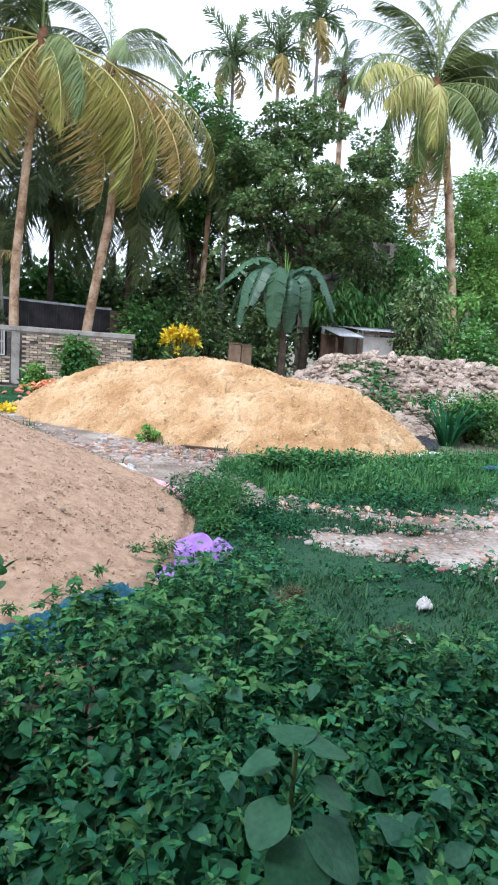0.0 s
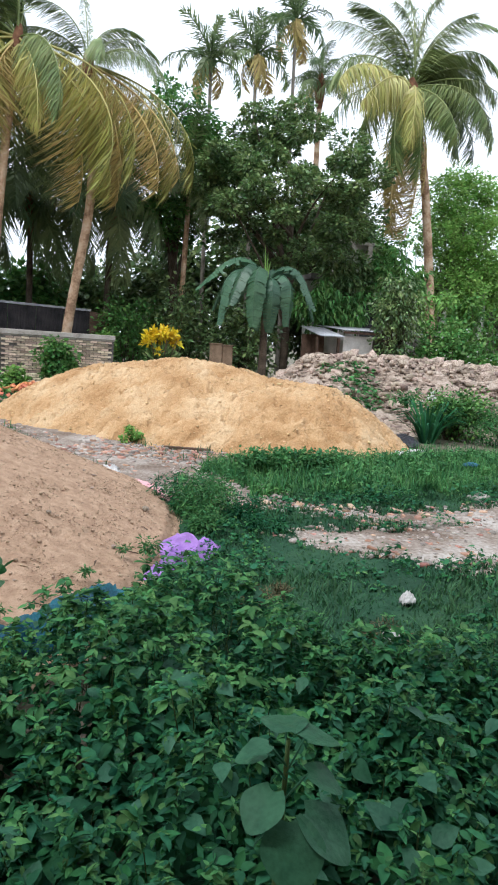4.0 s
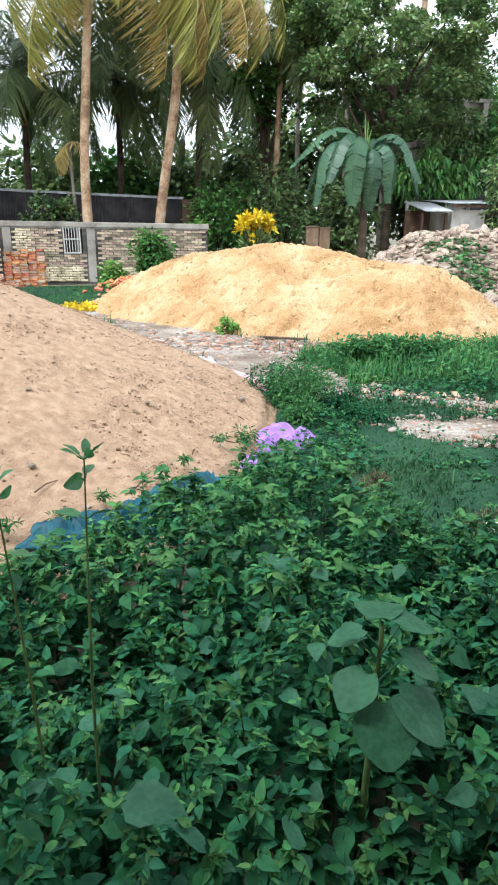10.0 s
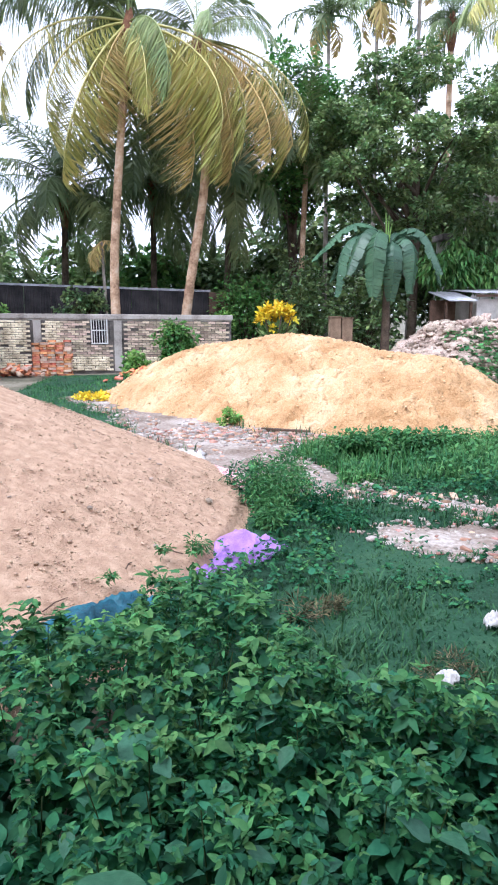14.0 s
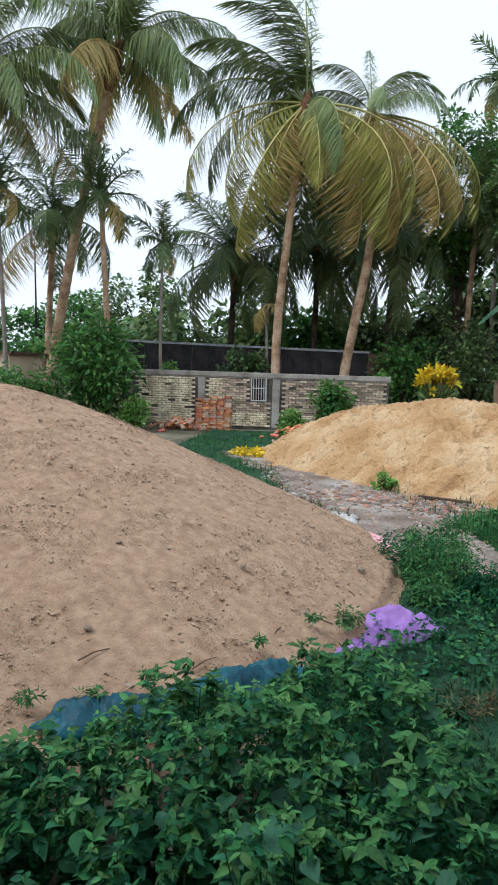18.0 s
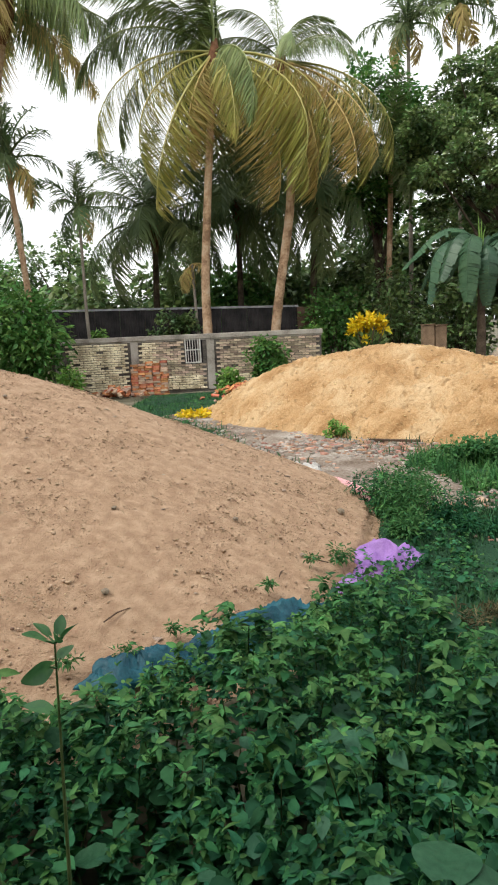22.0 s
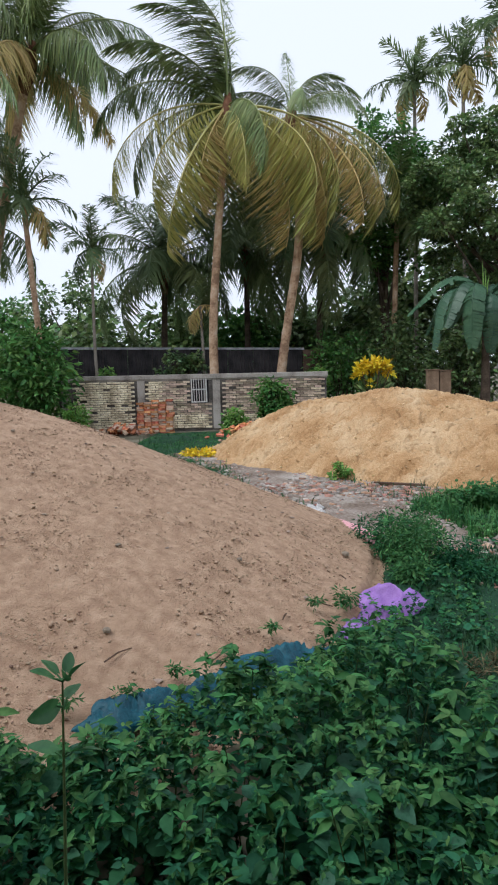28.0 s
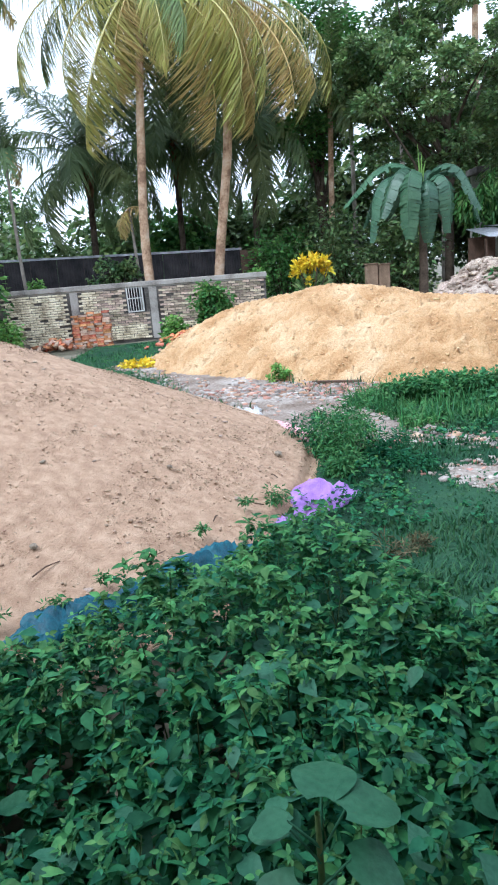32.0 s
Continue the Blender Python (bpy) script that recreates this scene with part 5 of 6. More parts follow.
def crumple(name, cx, cy, rx, ry, peak, mat, seed, n=34, base=0.0, fold=0.08, yaw=0.0):
    """A crumpled cloth: a disc of folds, highest within, thickened to both sides."""
    vs = []
    ca, sa = math.cos(yaw), math.sin(yaw)
    for i in range(n):
        for j in range(n):
            u, v = 2 * i / (n - 1) - 1, 2 * j / (n - 1) - 1
            q = math.hypot(u * math.sqrt(1 - v * v / 2), v * math.sqrt(1 - u * u / 2))
            a = math.atan2(v, u)
            edge = 1 + 0.22 * noise.noise((math.cos(a) * 1.6, math.sin(a) * 1.6, seed * 3.3))
            x, y = rx * u * math.sqrt(1 - v * v / 2) * edge, ry * v * math.sqrt(1 - u * u / 2) * edge
            ridge = 1 - abs(noise.noise((x * 7 / (rx + ry) * 0.9, y * 7 / (rx + ry) * 0.9, seed))) * 2
            ridge2 = 1 - abs(noise.noise((x * 15 / (rx + ry), y * 15 / (rx + ry), seed + 5))) * 2
            z = peak * max(0, 1 - q) ** 0.6 * (0.5 + 0.5 * ridge) + fold * 0.5 * ridge + fold * 0.3 * ridge2
            vs.append((cx + x * ca - y * sa, cy + x * sa + y * ca, base + max(0.012, z + 0.02)))
    fs = [(i * n + j, i * n + j + 1, (i + 1) * n + j + 1, (i + 1) * n + j) for i in range(n - 1) for j in range(n - 1)]
    ob = new(name, mesh_from(name, vs, np.array(fs), mat, True))
    s = ob.modifiers.new("thick", "SOLIDIFY")
    s.thickness = 0.006
    return ob


tagged(sack("plastic_sack", 1.0, 5.12, 0.42, 0.15, "cloth_purple", 3), "crumpled purple woven plastic sack", "sack")
tagged(crumple("plastic_sack", 0.64, 4.66, 0.08, 0.2, 0.03, "cloth_purple", 8, 20, fold=0.06, yaw=-0.5), "flat purple plastic strip in the weeds", "sack")


def ribbon(name, line, wide, mat, seed, n=150, m=12, lift=0.0):
    """A long crumpled sheet lying along a line on the sand's foot, tucked and folded."""
    line = np.array(line, float)
    k = np.linspace(0, 1, len(line))
    vs = []
    for i in range(n):
        t = i / (n - 1)
        c = np.array([np.interp(t, k, line[:, 0]), np.interp(t, k, line[:, 1])])
        d = np.array([np.interp(min(1, t + 0.02), k, line[:, 0]), np.interp(min(1, t + 0.02), k, line[:, 1])]) - np.array([np.interp(max(0, t - 0.02), k, line[:, 0]), np.interp(max(0, t - 0.02), k, line[:, 1])])
        d = d / np.linalg.norm(d)
        side = np.array([-d[1], d[0]])
        w = wide * (0.75 + 0.5 * noise.noise((t * 9, seed, 1.0))) * min(1, 5 * t + 0.05, 5 * (1 - t) + 0.05)
        for j in range(m):
            v = 2 * j / (m - 1) - 1
            p = c + side * v * w + d * 0.03 * noise.noise((t * 20, v * 2, seed))
            fold = 1 - 2 * abs(noise.noise((t * 26 + 2 * v, v * 1.2, seed + 3.0)))
            z = max(0.0, float(near_pile(p[0], p[1]))) + 0.03 + min(1, 5 * t, 5 * (1 - t)) * lift * (1 - v * v) + 0.07 * min(1, 5 * t, 5 * (1 - t)) * fold * (0.5 + 0.5 * (1 - abs(v)))
            vs.append((p[0], p[1], z))
    fs = [(i * m + j, i * m + j + 1, (i + 1) * m + j + 1, (i + 1) * m + j) for i in range(n - 1) for j in range(m - 1)]
    ob = new(name, mesh_from(name, vs, np.array(fs), mat, True))
    s = ob.modifiers.new("thick", "SOLIDIFY")
    s.thickness = 0.004
    return ob


tagged(ribbon("plastic_sheet", [(-0.94, 3.03), (-0.82, 3.09), (-0.59, 3.24), (-0.35, 3.39), (-0.14, 3.6), (0.12, 3.89), (0.42, 4.15), (0.6, 4.42)], 0.13, "sheet_blue", 12, lift=0.05), "long crumpled blue plastic sheet edging the sand", "plastic sheet")
tagged(crumple("litter", 2.42, 3.69, 0.06, 0.05, 0.08, "plastic_white", 17, 22, 0.03, 0.05), "crumpled white plastic litter", "litter", "white litter")
tagged(crumple("cloth", 0.9, 7.4, 0.12, 0.5, 0.05, "cloth_pink", 21, 26, 0.08, 0.05, 0.42), "strip of faded pink cloth on the ground", "cloth")
tagged(crumple("cloth", 1.1, 6.95, 0.09, 0.26, 0.04, "cloth_pink", 27, 22, 0.06, 0.04, 0.5), "strip of faded pink cloth on the ground", "cloth")
for i, (x, y, s, h) in enumerate([(0.53, 8.55, 0.11, 0.1), (0.64, 8.38, 0.08, 0.1), (0.4, 8.74, 0.08, 0.08), (0.66, 8.68, 0.06, 0.07), (1.78, 2.84, 0.05, 0.03), (6.0, 9.9, 0.22, 0.03), (6.5, 10.1, 0.16, 0.03)]):
    z = 0.22 if i == 4 else 0.03
    tagged(crumple("litter", x, y, s, s * 0.9, h, "plastic_white", 30 + i, 18, z, 0.05), "crumpled white plastic litter", "litter", "white litter")
tagged(crumple("plastic_sheet", 7.0, 11.3, 0.22, 0.85, 0.12, "plastic_black", 45, 24, 0.02, 0.09, -0.38), "crumpled black plastic sheet beside the sand", "plastic sheet")
tagged(crumple("litter", 6.4, 8.3, 0.14, 0.09, 0.06, "sheet_blue", 46, 14, 0.12, 0.05), "small pale blue plastic litter", "litter")
plank = thing("plank", (2.08, 10.36, 0), "dark weathered plank lying on edge", "plank")
part("board", boxed(-0.42, 0.42, -0.03, 0.03, 0, 0.1, bevel=0.008), "wood_dark", plank)
plank.rotation_euler = (0, 0, -0.42)
r = np.random.default_rng(91)
n = 420
a, q = r.uniform(0, 6.28, n), r.random(n) ** 0.5
p = np.stack([-1.58 + 0.62 * q * np.cos(a), 15.1 + 0.5 * q * np.sin(a), 0.04 + 0.12 * r.random(n)], 1)
v, f = leaves(p, rand_dirs(n, r, 0.5, 0.2), r.uniform(0.08, 0.16, n), ROUND, LANCE_F, seed=3)
tagged(new("yellow_petals", mesh_from("yellow_petals", v, f, "leaf_yellow")), "spread of bright yellow flower heads on the ground", "flowers", kind="stuff")
logs = thing("log", (7.2, 6.9, 0), "short dark weathered log by the path", "log")
piece("trunk", mesh_from("trunk", *tube([(-0.4, -0.1, 0.07), (-0.39, -0.1, 0.07), (0.1, 0, 0.09), (0.59, 0.1, 0.07), (0.6, 0.1, 0.07)], [0.004, 0.065, 0.07, 0.05, 0.004], 9), "wood_dark"), logs)

# ---- weeds and grass ----

def weed_height(x, y):
    """How tall the rank weeds stand."""
    base = 0.42 + 0.26 * wobble(x, y, 1.1, 6.0) + 0.24 * wobble(x, y, 3.0, 2.0)
    limit = np.interp(x, [-3.5, -0.94, -0.59, -0.14, 0.42, 0.6, 0.9, 1.5, 3, 5], [2.3, 2.92, 3.12, 3.45, 3.92, 4.1, 3.5, 2.8, 2.7, 2.6]) + 0.25 * wobble(x, y, 1.4, 1.0)
    edge = np.minimum(np.minimum(x + 3.4, 5.2 - x), (y - 0.2) * 2) + 0.35 * np.abs(wobble(x, y, 1.7, 8.0)) - 0.1
    return np.clip(base, 0.12, 1) * np.clip((limit - y) / 0.45, 0, 1) ** 0.7 * np.clip(edge / 0.35, 0, 1)


def weeds(name, n, x0, x1, y0, y1, size, seed, mat, label, height=weed_height, low=0.25, shape=OVATE, faces=OVATE_F, narrow=1.0, keep=None, clear=0.75, fan=1, lift=None):
    r = np.random.default_rng(seed)
    x, y = r.uniform(x0, x1, n), r.uniform(y0, y1, n)
    k = np.hypot(x + 0.2, y + 0.05) > clear
    if keep is not None:
        k &= keep(x, y)
    x, y = x[k], y[k]
    # leaves gather on stems, several to each
    sx, sy = np.round(x / 0.09) * 0.09, np.round(y / 0.09) * 0.09
    j1, j2 = np.mod(np.sin(sx * 91.7 + sy * 47.3) * 437.58, 1) - 0.5, np.mod(np.sin(sx * 37.1 + sy * 83.9) * 291.43, 1) - 0.5
    x, y = 0.65 * (sx + 0.16 * j1) + 0.35 * x, 0.65 * (sy + 0.16 * j2) + 0.35 * y
    h = height(x, y) * (0.85 + 0.3 * np.abs(np.sin(sx * 12.9 + sy * 78.2)))
    k = h > 0.05
    x, y, h = x[k], y[k], h[k]
    z = h * (low + (1 - low) * r.random(len(x)) ** 0.55)
    a = r.uniform(0, 6.28, len(x))
    aim = np.stack([np.cos(a), np.sin(a), r.normal(-0.12, 0.42, len(x))], 1)
    if lift is not None:
        z = z + lift(x, y)
    p = np.stack([x, y, z], 1)
    s = size * np.clip(r.lognormal(0, 0.38, len(x)), 0.45, 2.2)
    if fan > 1:
        p, s = np.repeat(p, fan, 0), np.repeat(s, fan) * np.tile(1 - 0.25 * np.abs(np.linspace(-1, 1, fan)), len(x))
        turn = np.tile(np.linspace(-1.5, 1.5, fan), len(x)) + np.repeat(a, fan)
        aim = np.stack([np.cos(turn), np.sin(turn), np.repeat(aim[:, 2], fan)], 1)
    v, f = leaves(p, aim, s, shape, faces, up=np.array([[0, 0, 1.0]]) + r.normal(0, 0.36, (len(p), 3)), narrow=narrow, seed=seed)
    return tagged(new(name, mesh_from(name, v, f, mat, True)), label, "weeds", kind="stuff")


M["leaf_fresh"] = material("leaf_fresh", [(0.038, 0.138, 0.046), (0.105, 0.255, 0.078)], 3, 0.55, 0.1, 40, per="island", spread=0.4, trans=0.3, spec=0.15)
weeds("weeds", 26000, -2.2, 3.2, 0.5, 2.6, 0.05, 100, "leaf_weed", "lower leaves deep among the weeds", low=0.05, narrow=0.9, height=lambda x, y: 0.7 * weed_height(x, y))
weeds("weeds", 52000, -3.4, 5.2, 0.2, 4.6, 0.04, 101, "leaf_weed", "rank dark green leafy weeds and creepers", narrow=0.85)
weeds("weeds", 22000, -3.4, 5.2, 0.2, 4.6, 0.031, 102, "leaf_fresh", "fresh green leaves among the weeds", low=0.55, narrow=0.8)
weeds("weeds", 3000, -3.4, 5.2, 0.2, 4.6, 0.075, 103, "leaf_big", "broad bluish green leaves among the weeds", low=0.7)
weeds("weeds", 14000, -3.4, 5.2, 0.2, 4.6, 0.042, 107, "leaf_weed", "clustered narrow leaves among the weeds", low=0.4, fan=3, narrow=0.62)
weeds("weeds", 12000, -3.4, 5.2, 0.2, 4.6, 0.034, 105, "leaf_fresh", "clustered fresh narrow leaves among the weeds", low=0.75, fan=3, narrow=0.62)
weeds("weeds", 5000, -2.4, 2.2, 2.2, 4.4, 0.045, 106, "leaf_fresh", "tufted weed tops at the sand edge", height=lambda x, y: weed_height(x, y) * 1.1, low=0.8, fan=3, narrow=0.62)

# thin stems under the weeds
r = np.random.default_rng(104)
x, y = r.uniform(-3.2, 5, 900), r.uniform(0.3, 4.4, 900)
h = weed_height(x, y)
k = (h > 0.12) & (np.hypot(x + 0.2, y + 0.05) > 0.75)
x, y, h = x[k], y[k], h[k]
dx, dy = r.normal(0, 0.06, (2, len(x)))
w = 0.004
v = np.stack([np.stack([x - w, y, 0 * x], 1), np.stack([x + w, y, 0 * x], 1), np.stack([x + dx + w * 0.5, y + dy, h * 1.05], 1), np.stack([x + dx - w * 0.5, y + dy, h * 1.05], 1), np.stack([x, y + 2 * w, 0 * x], 1)], 1).reshape(-1, 3)
f = np.arange(len(x))[:, None, None] * 5 + np.array([[0, 1, 2, 3], [1, 4, 3, 2]])
tagged(new("weed_stems", mesh_from("weed_stems", v, f.reshape(-1, 4), "stem")), "thin green stems of the weeds", "weeds", kind="stuff")


def blades(name, n, x0, x1, y0, y1, tall, seed, mat, label, keep):
    """Grass as bent tapering blades."""
    r = np.random.default_rng(seed)
    x, y = r.uniform(x0, x1, n), r.uniform(y0, y1, n)
    k = keep(x, y, r) & (np.hypot(x + 0.2, y + 0.05) > 0.75)
    x, y = x[k], y[k]
    m = len(x)
    h = tall * np.clip(r.lognormal(0, 0.4, m), 0.3, 2.2) * (0.7 + 0.5 * np.abs(wobble(x, y, 1.7, 3.0)))
    a = r.uniform(0, 6.28, m)
    lean = r.uniform(0.1, 0.9, m) * h
    w = 0.006 + 0.004 * r.random(m)
    c, s = np.cos(a), np.sin(a)
    p0 = np.stack([x, y, 0 * x], 1)
    side = np.stack([-s * w, c * w, 0 * x], 1)
    mid = p0 + np.stack([c * lean * 0.35, s * lean * 0.35, h * 0.62], 1)
    tip = p0 + np.stack([c * lean, s * lean, h], 1)
    v = np.stack([p0 - side, p0 + side, mid + side * 0.8, mid - side * 0.8, tip], 1).reshape(-1, 3)
    i = np.arange(m)[:, None] * 5
    return tagged(new(name, mesh_from(name, v, [i + np.array([0, 1, 2, 3]), i + np.array([3, 2, 4])], mat)), label, "grass", kind="stuff")


free = lambda x, y: (path_edge(x, y) < 0.04) & (near_pile(x, y) < 0.03) & (far_pile(x, y) < 0.03) & (grey_mound(x, y) < 0.35)
M["turf"] = material("turf", [(0.008, 0.036, 0.016), (0.014, 0.056, 0.026), (0.026, 0.072, 0.032)], 1.6, 0.95, 0.6, 35)
tagged(sheet("turf", lambda x, y: np.where(free(x, y), 0.035, -0.03) + 0 * x, 0.2, 10.5, 1.6, 9.8, 0.1, "turf", 0.02, 2.5, 0.0), "low mossy turf beside the path", "turf", kind="structure")
tagged(sheet("turf", lambda x, y: np.where(free(x, y), 0.035, -0.03) + 0 * x, -4.0, 3.0, 11.0, 21.5, 0.12, "turf", 0.02, 2.5, 0.0), "patchy turf between the sand and the wall", "turf", kind="structure")
blades("grass", 50000, -4.0, 3.0, 11.0, 21.0, 0.06, 114, "leaf_fresh", "short green grass beside the yellow flowers", lambda x, y, r: free(x, y) & (wobble(x, y, 0.7, 2.0) > -0.2))
blades("grass", 200000, 0.4, 8.5, 2.2, 7.8, 0.045, 111, "grass", "short dark green grass beside the path", lambda x, y, r: free(x, y) & (r.random(len(x)) < 0.95))
blades("grass", 70000, 0.4, 8.5, 2.4, 7.6, 0.085, 115, "grass", "tufts of longer grass beside the path", lambda x, y, r: free(x, y) & (wobble(x, y, 1.3, 5.0) > 0.05))
blades("grass", 26000, -4, 12, 7.2, 20, 0.13, 112, "grass", "patchy grass round the sand heaps", lambda x, y, r: free(x, y) & (wobble(x, y, 0.8, 7.0) > -0.15))


def strip_height(x, y):
    """Weeds between the yellow sand and the path."""
    lo, hi = 6.5 - 0.1 * (x - 2), 8.95 + 0.1 * (x - 4)
    band = np.clip((y - lo) / 1.3, 0.3 * (y > lo), 1) * np.clip((hi + 0.6 - y) / 0.5, 0, 1) * np.clip((x - 1.7) / 0.5, 0, 1)
    return band * np.clip(0.2 + 0.24 * wobble(x, y, 0.9, 4.0) + 0.16 * wobble(x, y, 3.0, 1.0), 0.04, 0.45)


def sparse_height(x, y):
    """Low leafy weeds scattered in the short grass."""
    return np.clip(0.34 * wobble(x, y, 1.5, 12.0) + 0.18 * wobble(x, y, 4.0, 3.0) + 0.05, 0, 0.2)


weeds("weeds", 26000, 0.4, 7.5, 2.6, 7.0, 0.035, 108, "leaf_weed", "low leafy weeds scattered in the grass", sparse_height, keep=lambda x, y: free(x, y))
weeds("weeds", 9000, 0.4, 7.5, 2.6, 7.0, 0.03, 109, "leaf_fresh", "small fresh weeds scattered in the grass", sparse_height, keep=lambda x, y: free(x, y))
weeds("weeds", 26000, 1.5, 12, 6.8, 11.0, 0.045, 121, "leaf_fresh", "green weeds before the yellow sand", strip_height, keep=free)
weeds("weeds", 9000, 1.5, 12, 6.8, 11.0, 0.07, 122, "leaf_fresh", "dark weeds before the yellow sand", strip_height, keep=free, shape=LANCE, faces=LANCE_F)
blades("grass", 60000, 1.5, 12, 6.9, 11.5, 0.19, 113, "leaf_fresh", "taller grass before the yellow sand", lambda x, y, r: free(x, y) & (strip_height(x, y) > 0.08))
shrub((2.9, 8.55, 0), (0.55, 0.4, 0.2), "low dark leafy weed clump", "leaf_fresh", 1700, 0.06, 131, name="weed", category="weed")
shrub((3.7, 8.45, 0), (0.5, 0.4, 0.2), "low dark leafy weed clump", "leaf_fresh", 1500, 0.06, 132, name="weed", category="weed")
shrub((1.42, 6.3, 0), (0.42, 0.5, 0.27), "spreading weed with feathery leaves beside the sack", "leaf_fresh", 3200, 0.055, 133, name="weed", category="weed", shape=LANCE, faces=LANCE_F)
shrub((1.2, 6.75, 0), (0.3, 0.35, 0.22), "feathery green weed beside the path", "leaf_weed", 1500, 0.055, 134, name="weed", category="weed", shape=LANCE, faces=LANCE_F)
shrub((1.2, 11.1, 0), (0.22, 0.18, 0.17), "small bright green weed before the sand", "leaf_light", 420, 0.055, 135, name="weed", category="weed")
shrub((8.5, 11.9, 0), (1.0, 0.7, 0.62), "green bush beside the lily clump", "leaf_mid", 4200, 0.075, 136)
shrub((9.4, 11.1, 0), (1.1, 0.7, 0.5), "pale green feathery bush", "leaf_fresh", 4500, 0.075, 137, shape=LANCE, faces=LANCE_F)
shrub((10.6, 9.7, 0), (1.1, 0.7, 0.3), "low green weeds beside the path", "leaf_mid", 1700, 0.09, 138)
shrub((8.3, 8.2, 0), (0.9, 0.6, 0.26), "low green weeds beside the path", "leaf_fresh", 1500, 0.08, 139)
shrub((8.6, 13.6, 0.6), (0.7, 0.3, 0.22), "grass tuft on the grey mound", "leaf_fresh", 500, 0.12, 140, name="weed", category="weed", shape=LANCE, faces=LANCE_F, twigs=False)
shrub((0.62, 4.85, 0.1), (0.16, 0.14, 0.12), "small dry weed on the sand edge", "leaf_fresh", 160, 0.05, 141, name="weed", category="weed", shape=LANCE, faces=LANCE_F)

weeds("weeds", 9000, 6.5, 16, 12.4, 16.0, 0.09, 123, "leaf_fresh", "patches of green weeds on the earth mound", lambda x, y: np.clip(0.5 * wobble(x, y, 0.7, 15.0) - 0.02, 0, 0.2), low=0.5, clear=0.0, lift=grey_mound)

shrub((1.28, 3.90, 0), (0.16, 0.14, 0.09), "tuft of dry brown grass among the weeds", "dry_grass", 130, 0.07, 142, name="weed", category="weed", shape=LANCE, faces=LANCE_F, narrow=0.4, droop=0.3)
for x, y, w, h, k in ((1.78, 6.05, 0.3, 0.17, 151), (1.3, 5.75, 0.22, 0.14, 152), (1.95, 5.7, 0.26, 0.1, 153), (1.6, 6.75, 0.22, 0.32, 154)):
    shrub((x, y, 0), (w, w, h), "feathery green weed beside the path", "leaf_weed" if k % 2 else "leaf_fresh", 1100, 0.055, k, name="weed", category="weed", shape=LANCE, faces=LANCE_F)
for x, y, w, k in ((1.96, 3.21, 0.22, 155), (1.49, 3.99, 0.14, 156)):
    shrub((x, y, 0), (w, w * 0.8, 0.06), "patch of dry brown grass in the turf", "dry_grass", 280, 0.05, k, name="weed", category="weed", shape=LANCE, faces=LANCE_F, narrow=0.3, droop=0.3)
# sprouts and twigs on the foot of the pale sand
for x, y, k in ((0.36, 4.58, 161), (-0.48, 3.5, 162), (-0.72, 3.26, 163), (0.05, 4.1, 164), (-1.0, 3.1, 165)):
    shrub((x, y, max(0.0, float(near_pile(np.array(x), np.array(y))))), (0.07, 0.06, 0.07), "small green sprout on the foot of the sand", "leaf_fresh", 90, 0.04, k, name="weed", category="weed", shape=LANCE, faces=LANCE_F)
r = np.random.default_rng(166)
for x, y in ((0.62, 4.95), (0.66, 5.3), (0.5, 4.75), (0.12, 4.35), (-0.3, 3.75), (-0.9, 3.5)):
    z, a, l = max(0.0, float(near_pile(np.array(x), np.array(y)))) + 0.02, r.uniform(0, 3), r.uniform(0.1, 0.22)
    d = np.array([math.cos(a), math.sin(a), 0]) * l
    twig = new("twig", mesh_from("twig", *tube([(x, y, z), np.array([x, y, z + 0.015]) + d * 0.5, np.array([x, y, z]) + d], [0.005, 0.005, 0.003], 5), "wood_dark"))
    tagged(twig, "short dark dry twig on the pale sand", "twig", "twigs on the sand")
# lily clump: long strap leaves
lily = thing("lily_clump", (7.5, 11.3, 0), "clump of dark strap-leaved lily", "plant")
r = np.random.default_rng(151)
chunks = []
for i in range(60):
    a, l, o = r.uniform(0, 6.28), r.uniform(0.6, 1.15), r.uniform(0.25, 0.8)
    c, s = math.cos(a), math.sin(a)
    w = 0.028
    b = np.array([c * 0.12, s * 0.12, 0])
    line = [b, b + [c * o * 0.3, s * o * 0.3, l * 0.55], b + [c * o * 0.7, s * o * 0.7, l * 0.85], b + [c * o, s * o, l * 0.8]]
    vs = []
    for k, p in enumerate(line):
        ww = w * (1, 1.1, 0.8, 0.08)[k]
        vs += [p + np.array([-s * ww, c * ww, 0]), p, p - np.array([-s * ww, c * ww, 0]) + [0, 0, 0.0]]
        vs[-2] = p - np.array([0, 0, 0.01])
    fs = [(3 * k + j, 3 * k + j + 1, 3 * k + j + 4, 3 * k + j + 3) for k in range(3) for j in (0, 1)]
    chunks.append((np.array(vs), np.array(fs)))
piece("leaves", mesh_from("leaves", *joined(chunks), "leaf_weed", True), lily)
q = np.stack([r.normal(0.05, 0.1, 30), r.normal(0, 0.1, 30), r.uniform(0.95, 1.15, 30)], 1)
v, f = leaves(q, rand_dirs(30, r), 0.09 * np.ones(30), narrow=0.4, seed=6)
tagged(piece("flowers", mesh_from("flowers", v, f, "plastic_white"), lily, None, "white lily flowers"), kind="stuff")


